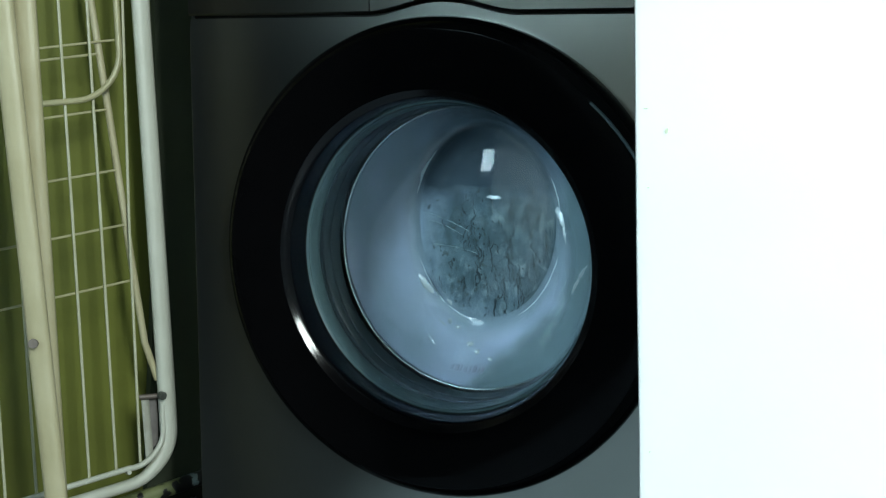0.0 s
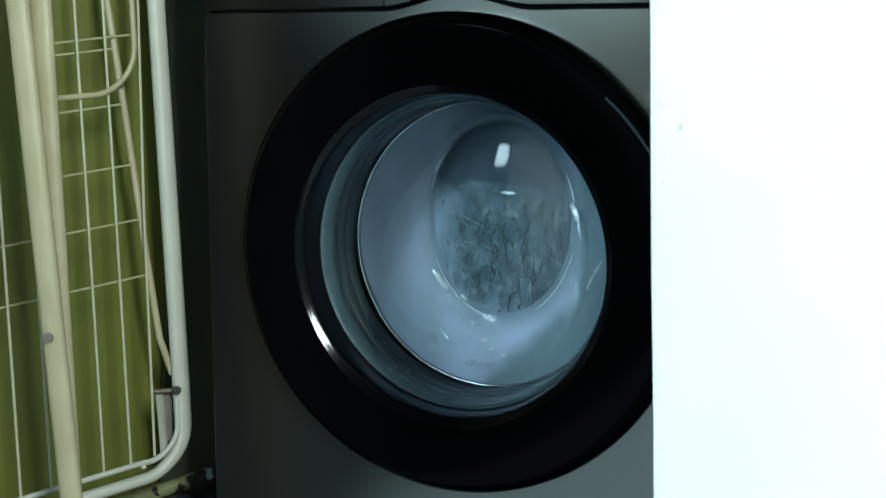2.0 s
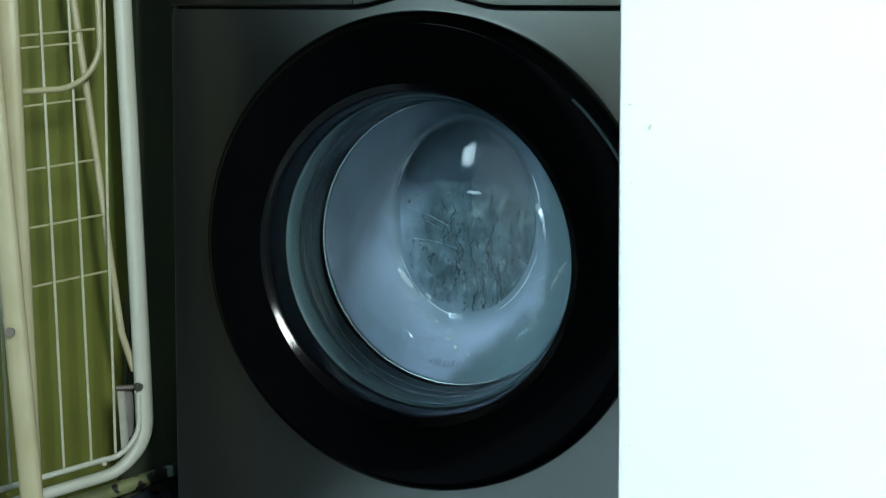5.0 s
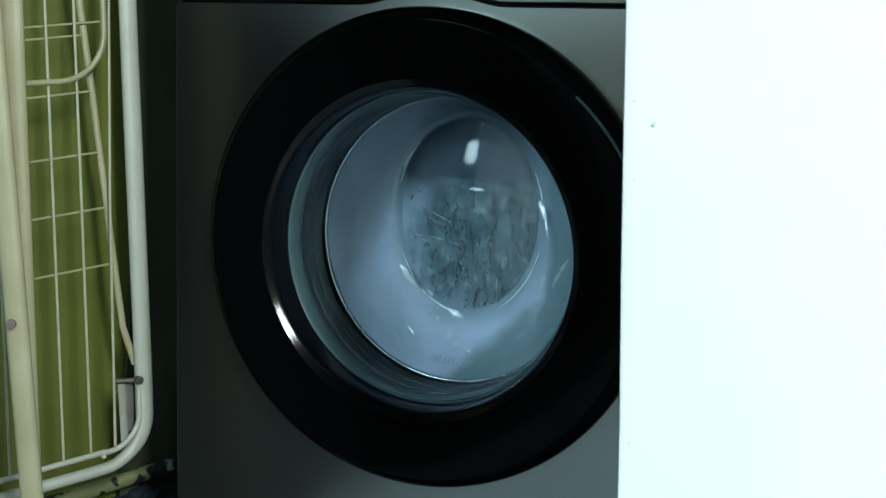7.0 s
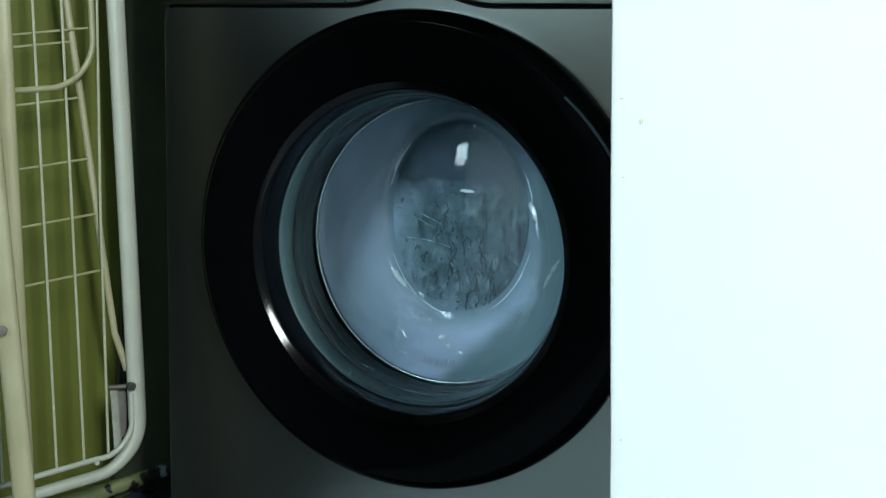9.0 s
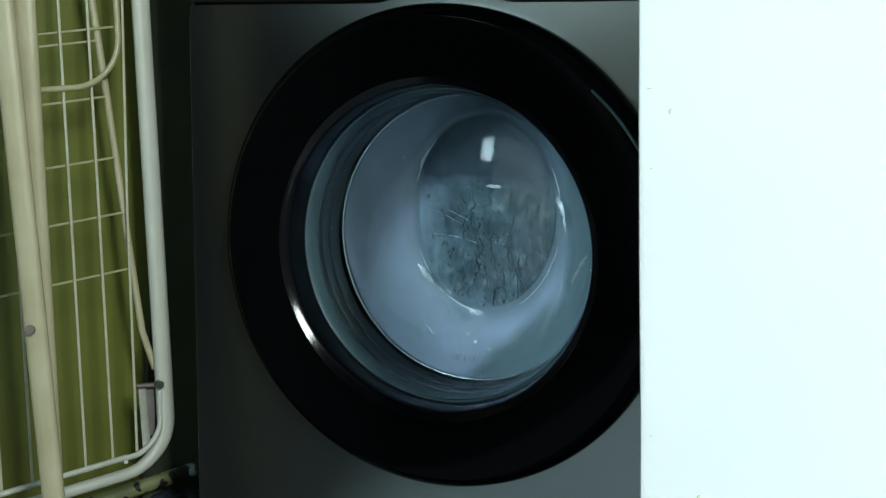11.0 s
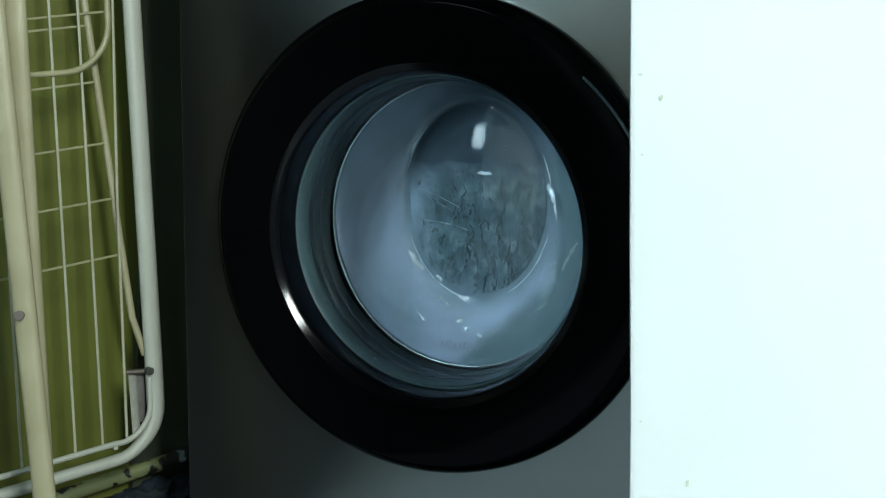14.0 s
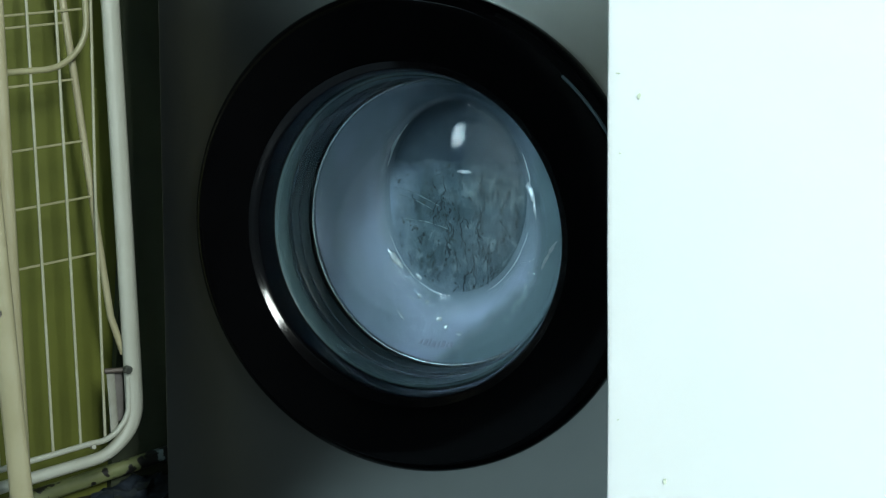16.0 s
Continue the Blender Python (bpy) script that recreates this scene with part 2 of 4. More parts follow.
def chipped_paint_material():
    """Yellow-green paint with dark chips; towards one end it turns near-black with a few pale flakes."""
    m = material("chipped_paint", (0.17, 0.185, 0.080), 0.4, second=(0.10, 0.12, 0.055), scale=30, amount=0.9, bump=0.3,
                 bump_scale=42, fine=((0.010, 0.009, 0.008), 0.60, 0.625))
    nt = m.node_tree
    b = nt.nodes["Principled BSDF"]
    last = b.inputs["Base Color"].links[0].from_socket
    co = nt.nodes.new("ShaderNodeTexCoord")
    sep = nt.nodes.new("ShaderNodeSeparateXYZ")
    nt.links.new(co.outputs["Object"], sep.inputs[0])
    for scale, far, lo, hi, colour in ((28, 0.22, 0.205, 0.212, (0.012, 0.012, 0.012)), (55, 0.30, 0.292, 0.302, (0.20, 0.25, 0.25))):
        n = nt.nodes.new("ShaderNodeTexNoise")
        n.inputs["Scale"].default_value, n.inputs["Detail"].default_value = scale, 4
        nt.links.new(co.outputs["Object"], n.inputs["Vector"])
        add = nt.nodes.new("ShaderNodeMath")
        add.operation = "MULTIPLY_ADD"
        add.inputs[1].default_value = far
        nt.links.new(n.outputs["Fac"], add.inputs[0])
        nt.links.new(sep.outputs["Y"], add.inputs[2])
        r = nt.nodes.new("ShaderNodeMapRange")
        r.inputs["From Min"].default_value, r.inputs["From Max"].default_value = lo + DARK_END, hi + DARK_END
        nt.links.new(add.outputs[0], r.inputs["Value"])
        mix = nt.nodes.new("ShaderNodeMix")
        mix.data_type = "RGBA"
        nt.links.new(last, mix.inputs["A"])
        mix.inputs["B"].default_value = (*colour, 1)
        nt.links.new(r.outputs[0], mix.inputs["Factor"])
        last = mix.outputs["Result"]
    nt.links.new(last, b.inputs["Base Color"])
    return m


M = {
    "silver": metallic_paint("silver_paint", (0.240, 0.246, 0.226), (0.212, 0.218, 0.200), 0.285, (0.0042, 0.0047, 0.0050)),
    "panel_grey": metallic_paint("panel_grey", (0.150, 0.150, 0.133), (0.125, 0.125, 0.110), 0.28, (0.003, 0.003, 0.0026)),
    "black": material("black_plastic", (0.0016, 0.0016, 0.0018), 0.078, second=(0.0024, 0.0024, 0.0027), scale=20, amount=0.5, bump=0.01, bump_scale=500, rough_var=0.02, spec=0.055),
    "bevel": material("polished_black_plastic", (0.0016, 0.0016, 0.0020), 0.12, second=(0.0024, 0.0024, 0.003), scale=20, amount=0.5, bump=0.01, bump_scale=500, rough_var=0.03, spec=0.22),
    "dirt": material("wet_dirt", (0.042, 0.066, 0.084), 0.35, second=(0.085, 0.125, 0.150), scale=130, amount=0.9, bump=0.2, bump_scale=400),
    "glint": material("glint_lens", (0.80, 0.93, 1.0), 0.26, 0.40, second=(0.62, 0.74, 0.84), scale=240, amount=0.9, bump=0.04, bump_scale=420),
    "edge_glint": material("edge_glint_tone", (0.84, 0.93, 0.98), 0.3, second=(0.62, 0.71, 0.78), scale=260, amount=0.9, bump=0.2, bump_scale=500),
    "rack_reflection": material("reflection_streak", (0.42, 0.52, 0.58), 0.4, second=(0.22, 0.30, 0.34), scale=180, amount=1.0, bump=0.2, bump_scale=400),
    "print": material("faded_print", (0.40, 0.455, 0.60), 0.5, second=(0.50, 0.55, 0.72), scale=400, amount=0.8),
    "grip": material("grip_highlight", (0.07, 0.10, 0.115), 0.16, second=(0.05, 0.075, 0.085), scale=40, bump=0.02, bump_scale=400),
    "seam": material("seam_shadow_gap", (0.02, 0.02, 0.02), 0.7),
    "rubber": material("grey_rubber", (0.019, 0.028, 0.032), 0.26, second=(0.012, 0.018, 0.021), scale=25, bump=0.1, bump_scale=300),
    "teal_rubber": material("flange", (0.078, 0.125, 0.135), 0.3, second=(0.060, 0.098, 0.108), scale=25, bump=0.05, bump_scale=300),
    "steel": material("drum_steel", (0.55, 0.56, 0.58), 0.22, 1.0, second=(0.45, 0.46, 0.48), scale=15, bump=0.02, bump_scale=400),
    "drum": material("drum_inside", (0.38, 0.43, 0.52), 0.5, 0.2, second=(0.30, 0.34, 0.42), scale=12, bump=0.05, bump_scale=200),
    "glass": glass_material("door_glass", (0.91, 0.975, 0.98), 0.009),
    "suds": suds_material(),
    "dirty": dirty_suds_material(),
    "cream": material("cream_enamel", (0.355, 0.322, 0.200), 0.42, second=(0.295, 0.265, 0.150), scale=16, amount=0.8, bump=0.08, bump_scale=220, rough_var=0.06),
    "enamel": material("white_enamel", (0.405, 0.412, 0.350), 0.45, second=(0.34, 0.345, 0.28), scale=18, amount=0.7, bump=0.06, bump_scale=260, rough_var=0.06),
    "wire": material("plastic_coated_wire", (0.385, 0.378, 0.275), 0.38, second=(0.30, 0.29, 0.18), scale=30, amount=0.8, bump=0.08, bump_scale=300),
    "pale_plate": material("dusty_enamel", (0.30, 0.30, 0.25), 0.5, second=(0.22, 0.215, 0.175), scale=60, amount=0.9, bump=0.1, bump_scale=300),
    "plate": material("dull_grey_plate", (0.15, 0.14, 0.13), 0.45, second=(0.10, 0.09, 0.085), scale=60, amount=0.9, bump=0.1, bump_scale=300),
    "bolt": material("worn_bolt", (0.13, 0.14, 0.12), 0.4, 0.4, second=(0.05, 0.052, 0.045), scale=170, amount=1.0, bump=0.3, bump_scale=500),
    "old_wire": material("yellowed_wire", (0.335, 0.312, 0.18), 0.38, second=(0.25, 0.235, 0.13), scale=30, amount=0.9, bump=0.08, bump_scale=300),
    "zinc": material("rusty_zinc", (0.12, 0.10, 0.085), 0.5, 0.3, second=(0.065, 0.05, 0.04), scale=150, bump=0.2, bump_scale=800),
    "green": material("green_wall_paint", (0.118, 0.129, 0.024), 0.42, second=(0.086, 0.095, 0.017), scale=7, amount=0.9, bump=0.12, bump_scale=60, rough_var=0.08, spec=0.35),
    "white": material("white_wall_paint", (0.82, 0.85, 0.84), 0.55, second=(0.78, 0.82, 0.79), scale=9, amount=0.7, bump=0.08, bump_scale=120),
    "chip": material("bare_plaster_chip", (0.60, 0.66, 0.52), 0.8, second=(0.40, 0.46, 0.34), scale=300),
    # near-black for unseen surfaces, so ring and front sheet reflect little
    "room": material("dark_surround", (0.012, 0.0115, 0.010), 0.85, second=(0.009, 0.0085, 0.0075), scale=5, amount=0.6, bump=0.1, bump_scale=80),
    # pale reflector colour that lifts the machine's right side
    "rear_white": material("bounce_wall", (0.86, 0.88, 0.86), 0.7, second=(0.80, 0.82, 0.80), scale=5, amount=0.6, bump=0.1, bump_scale=80),
    # shaded green of the wall, put into the colour of the gap sheet
    "gap_shade": material("gap_shade", (0.032, 0.040, 0.017), 0.7, second=(0.017, 0.023, 0.012), scale=9, amount=0.9, bump=0.15, bump_scale=90),
    # darkness of the drum interior, put into a sheet's colour
    "shade_tone": material("dark_drum_sheet", (0.060, 0.098, 0.140), 0.5, second=(0.090, 0.138, 0.188), scale=26, amount=0.9, bump=0.25, bump_scale=90, stretch=(1, 1, 0.35)),
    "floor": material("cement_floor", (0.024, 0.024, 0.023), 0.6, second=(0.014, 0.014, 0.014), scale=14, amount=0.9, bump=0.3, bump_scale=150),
    "floor_pale": material("pale_floor", (0.48, 0.58, 0.68), 0.45, second=(0.40, 0.50, 0.60), scale=8, amount=0.8, bump=0.08, bump_scale=90, rough_var=0.08),
    "pipe": chipped_paint_material(),
    "bag": material("crumpled_plastic", (0.035, 0.045, 0.060), 0.32, second=(0.010, 0.015, 0.02), scale=28, amount=1.0, bump=0.4, bump_scale=120),
    "frame_paint": material("window_paint", (0.60, 0.60, 0.56), 0.4),
}


# ---------------------------------------------------------------- mesh helpers
def finish(name, bm, mat, smooth=None):
    bmesh.ops.recalc_face_normals(bm, faces=bm.faces)
    me = bpy.data.meshes.new(name)
    if smooth is not None:
        for f in bm.faces:
            f.smooth = True
        for e in bm.edges:
            if len(e.link_faces) == 2 and e.calc_face_angle(0) > radians(smooth):
                e.smooth = False
    bm.to_mesh(me)
    bm.free()
    me.materials.append(mat)
    return new(name, me)


def part(name, bm, mat, parent, label="", smooth=None):
    ob = finish(name, bm, mat, smooth)
    ob.parent = parent
    if label:
        tagged(ob, label)
    return ob


def empty(name, at=(0, 0, 0)):
    ob = new(name)
    ob.location = at
    return ob


def add_box(bm, lo, hi, bevel=0.0):
    made = bmesh.ops.create_cube(bm, size=1)
    for v in made["verts"]:
        v.co = Vector([(lo[i] + hi[i]) / 2 + v.co[i] * (hi[i] - lo[i]) for i in range(3)])
    if bevel:
        edges = list({e for v in made["verts"] for e in v.link_edges})
        bmesh.ops.bevel(bm, geom=edges, offset=bevel, segments=2, profile=0.5, affect="EDGES")


def box(lo, hi, bevel=0.0):
    bm = bmesh.new()
    add_box(bm, lo, hi, bevel)
    return bm


def lathe(profile, steps=128, cx=0.0, cz=0.0, close=False, wave=None):
    """Turns (y, r) round the axis that runs along y through (cx, cz)."""
    bm = bmesh.new()
    rings = []
    for i, (y, r) in enumerate(profile):
        if r < 1e-6:
            rings.append([bm.verts.new((cx, y, cz))])
            continue
        ring = []
        for k in range(steps):
            a = 2 * math.pi * k / steps
            dy = wave(a, r, i) if wave else 0.0
            ring.append(bm.verts.new((cx + r * math.cos(a), y + dy, cz + r * math.sin(a))))
        rings.append(ring)
    pairs = list(zip(rings, rings[1:])) + ([(rings[-1], rings[0])] if close else [])
    for a, b in pairs:
        for k in range(steps):
            j = (k + 1) % steps
            if len(a) == 1:
                bm.faces.new((a[0], b[k], b[j]))
            elif len(b) == 1:
                bm.faces.new((a[k], b[0], a[j]))
            else:
                bm.faces.new((a[k], b[k], b[j], a[j]))
    return bm


def add_tube(bm, pts, w, d=None, steps=10, across=None, cap=True):
    """A bar of oval section (w across, d deep) swept along pts."""
    pts = [Vector(p) for p in pts]
    wide = w if isinstance(w, (list, tuple)) else [w] * len(pts)
    d = d or wide[0]
    rings = []
    for i, p in enumerate(pts):
        t = (pts[min(i + 1, len(pts) - 1)] - pts[max(i - 1, 0)]).normalized()
        ref = Vector(across) if across else Vector((0.3, 0.7, 0.64))
        v = t.cross(ref).normalized()
        u = v.cross(t).normalized()
        ring = []
        for k in range(steps):
            a = 2 * math.pi * k / steps
            c, s = math.cos(a), math.sin(a)
            n = 2.6
            q = (abs(c) ** n + abs(s) ** n) ** (-1 / n)
            ring.append(bm.verts.new(p + v * (c * q * wide[i] / 2) + u * (s * q * d / 2)))
        rings.append(ring)
    for a, b in zip(rings, rings[1:]):
        for k in range(steps):
            j = (k + 1) % steps
            bm.faces.new((a[k], a[j], b[j], b[k]))
    if cap:
        bm.faces.new(rings[0][::-1])
        bm.faces.new(rings[-1])


def tube(pts, w, d=None, steps=10, across=None):
    bm = bmesh.new()
    add_tube(bm, pts, w, d, steps, across)
    return bm


# ---------------------------------------------------------------- the room
DOOR_Z = 0.42                      # height of the washing machine's door axis
WALL_TURN = radians(31)
ALONG = Vector((math.sin(WALL_TURN), math.cos(WALL_TURN), 0))      # along the green wall, away from the window
OUT = Vector((math.cos(WALL_TURN), -math.sin(WALL_TURN), 0))       # off the green wall, into the room
WALL_AT = -0.55


def on_wall(s, off, z):
    """A point s along the green wall, off metres in front of it."""
    return OUT * (WALL_AT + off) + ALONG * s + Vector((0, 0, z))


def slab(corners, z0, z1):
    bm = bmesh.new()
    lo = [bm.verts.new((x, y, z0)) for x, y in corners]
    hi = [bm.verts.new((x, y, z1)) for x, y in corners]
    bm.faces.new(lo[::-1])
    bm.faces.new(hi)
    for i in range(len(corners)):
        j = (i + 1) % len(corners)
        bm.faces.new((lo[i], lo[j], hi[j], hi[i]))
    return bm


def structure(name, bm, mat, label, category="wall", smooth=None):
    return tagged(finish(name, bm, mat, smooth), label, category, kind="structure")


# cement made near-black so the front panel's left side mirrors little
structure("floor", box((-3.0, -2.6, -0.12), (2.8, 0.9, 0.0)), M["floor"], "cement floor under the washing machine, darkened to dim its reflections", "floor")
# unseen pale sheet, added for the bluish sheen low on the front panel
structure("floor_bounce", box((-0.24, -2.6, 0.0), (2.72, -0.03, 0.006), 0.002), M["floor_pale"], "unseen pale blue-grey floor sheet that brightens the machine's reflections", "floor")
# unseen ceiling, made near-black to hold back bounce and reflections
structure("ceiling", box((-3.0, -2.6, 2.5), (2.8, 0.9, 2.6)), M["room"], "unseen near-black ceiling that keeps reflections dark", "ceiling")
# beyond the view the green wall is swapped for a near-black one
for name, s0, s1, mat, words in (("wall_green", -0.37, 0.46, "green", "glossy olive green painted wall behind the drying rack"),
                                 ("wall_left", -2.75, -0.37, "room", "unseen near-black wall added to keep the machine's reflections dark")):
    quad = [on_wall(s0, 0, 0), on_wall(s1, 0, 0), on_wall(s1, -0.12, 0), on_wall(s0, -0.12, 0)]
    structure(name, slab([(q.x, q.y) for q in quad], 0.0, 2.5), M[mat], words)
structure("wall_back", box((-0.55, 0.66, 0.0), (0.40, 0.78, 2.5)), M["green"], "olive green painted wall behind the washing machine")


def partition():
    """The white wall end beside the alcove; its edge is not quite plumb."""
    bm = bmesh.new()

    def edge(z):
        return 0.3228 - 0.0407 * (z - DOOR_Z - 0.1)
    zs = [0.0, 0.3, 0.42, 0.5, 0.58, 0.66, 0.9, 1.6, 2.5]
    cols = []
    for z in zs:
        wob = 0.0007 * math.sin(z * 61) + 0.0005 * math.sin(z * 143)
        x = edge(z) + wob
        cols.append([bm.verts.new(q) for q in ((x, 0.78, z), (x, -0.480, z), (x + 0.0015, -0.4838, z), (x + 0.005, -0.485, z), (2.72, -0.485, z), (2.72, 0.78, z))])
    for a, b in zip(cols, cols[1:]):
        for k in range(6):
            j = (k + 1) % 6
            bm.faces.new((a[k], a[j], b[j], b[k]))
    bm.faces.new(cols[0][::-1])
    bm.faces.new(cols[-1])
    return structure("wall_white", bm, M["white"], "bright white painted wall end beside the washing machine", smooth=40)


white_wall = partition()


def chip(x, z, w, h, seed):
    """A flake of paint missing from the white wall."""
    rnd = random.Random(seed)
    bm = bmesh.new()
    top, low = [], []
    for k in range(9):
        a = 2 * math.pi * k / 9
        q = rnd.uniform(0.6, 1.1)
        top.append(bm.verts.new((x + w * q * math.cos(a), -0.4858, z + h * q * math.sin(a))))
        low.append(bm.verts.new((x + w * 1.15 * q * math.cos(a), -0.4848, z + h * 1.15 * q * math.sin(a))))
    bm.faces.new(top)
    for k in range(9):
        j = (k + 1) % 9
        bm.faces.new((top[k], top[j], low[j], low[k]))
    part("paint_chip", bm, M["chip"], white_wall, "small grey-green paint chip")


chip(0.3382, DOOR_Z + 0.1627, 0.0012, 0.0015, 1)
chip(0.3612, DOOR_Z - 0.0405, 0.0008, 0.0021, 2)
chip(0.3268, DOOR_Z + 0.174, 0.0015, 0.0004, 3)
chip(0.3295, DOOR_Z + 0.133, 0.0007, 0.0004, 4)
chip(0.3345, DOOR_Z - 0.010, 0.0005, 0.0004, 6)


def window_wall():
    """The unseen wall behind the room, with its two window openings: a bright reflector part and a near-black part."""
    bm = bmesh.new()
    for x0, x1, z0, z1 in ((-0.60, 1.65, 0, 2.5), (1.65, 2.41, 0, 1.47), (1.65, 2.41, 2.41, 2.5), (2.41, 2.6, 0, 2.5)):
        add_box(bm, (x0, -2.52, z0), (x1, -2.40, z1))
    structure("wall_window", bm, M["rear_white"], "unseen off-white wall with a window, a reflector for the machine")
    # unseen near-black part, which the machine's left side mirrors
    bm = bmesh.new()
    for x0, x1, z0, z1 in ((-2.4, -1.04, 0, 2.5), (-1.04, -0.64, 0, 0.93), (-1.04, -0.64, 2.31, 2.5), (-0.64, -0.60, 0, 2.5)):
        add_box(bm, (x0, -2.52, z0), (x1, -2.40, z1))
    structure("wall_dark", bm, M["room"], "unseen near-black wall round the narrow window, for dark reflections")


window_wall()
# unseen side wall, near-black like the other surroundings
structure("wall_side", box((2.6, -2.52, 0.0), (2.72, -0.485, 2.5)), M["room"], "unseen near-black side wall that keeps reflections dark")


def window(name, axis, at, u0, u1, z0, z1, bars):
    ob = tagged(empty(name), "painted window frame with upright bars in the wall", "window", kind="structure")

    def piece(nm, p, q, r, s, d0=0.0, d1=0.04):
        lo, hi = ((p, at + d0, r), (q, at + d1, s)) if axis == "y" else ((at + d0, p, r), (at + d1, q, s))
        part(nm, box(lo, hi, 0.003), M["frame_paint"], ob)
    piece("frame", u0, u0 + 0.04, z0, z1)
    piece("frame", u1 - 0.04, u1, z0, z1)
    piece("frame", u0 + 0.04, u1 - 0.04, z0, z0 + 0.04)
    piece("frame", u0 + 0.04, u1 - 0.04, z1 - 0.04, z1)
    for k in range(bars):
        u = u0 + 0.04 + (u1 - u0 - 0.08) * (k + 1) / (bars + 1)
        piece("bar", u - 0.019, u + 0.019, z0 + 0.04, z1 - 0.04, 0.165, 0.180)
    return ob


window("window_1", "y", -2.50, 1.65, 2.41, 1.47, 2.41, 0)
window("window_2", "y", -2.50, -1.04, -0.64, 0.93, 2.31, 2)


# ---------------------------------------------------------------- the washing machine
HALF, DEPTH, SEAM, RING = 0.2975, 0.48, 0.243, 0.242


def seam_line(x):
    """Height of the seam over the door axis: level, with a low hump over the door."""
    q = min(1.0, abs(x + 0.001) / 0.079)
    return SEAM + 0.0135 * (0.5 + 0.5 * math.cos(math.pi * q)) ** 0.9


def front_sheet():
    """Front sheet with the round door opening and the hump at its top edge."""
    bm = bmesh.new()
    n = 192
    r0, rows = 0.176, []
    for k in range(n):
        a = 2 * math.pi * k / n
        c, s = math.cos(a), math.sin(a)
        side = (HALF - 0.0016) / max(abs(c), 1e-9)
        x_top = c * min(side, (SEAM if s > 0 else 0.40) / max(abs(s), 1e-9))
        if s > 0:
            far = min(side, (seam_line(x_top) - 0.0012) / max(s, 1e-9))
        else:
            far = min(side, 0.36 / max(-s, 1e-9))
        ring = []
        for f in (0.0, 0.35, 0.7, 1.0):
            r = r0 + (far - r0) * f
            ring.append(bm.verts.new((r * c, 0.0, r * s)))
        e = ring[-1].co
        ring.append(bm.verts.new((e.x + 0.0012 * (1 if c > 0 else -1) * (abs(abs(e.x) - (HALF - 0.0016)) < 1e-4), 0.0012, e.z)))
        ring.append(bm.verts.new((ring[-1].co.x, 0.02, e.z)))
        rows.append(ring)
    for k in range(n):
        a, b = rows[k], rows[(k + 1) % n]
        for i in range(5):
            bm.faces.new((a[i], a[i + 1], b[i + 1], b[i]))
    return bm


def strip(top, low, x0, x1, y0, y1, n=60):
    """A panel between two height curves, with a rounded front."""
    bm = bmesh.new()
    cols = []
    for k in range(n + 1):
        x = x0 + (x1 - x0) * k / n
        zt, zl = top(x), low(x)
        cols.append([bm.verts.new(q) for q in ((x, y1, zl), (x, y0 + 0.002, zl), (x, y0, zl + 0.002), (x, y0, zt - 0.002), (x, y0 + 0.002, zt), (x, y1, zt))])
    for a, b in zip(cols, cols[1:]):
        for i in range(6):
            j = (i + 1) % 6
            bm.faces.new((a[i], a[j], b[j], b[i]))
    bm.faces.new(cols[0])
    bm.faces.new(cols[-1][::-1])
    return bm


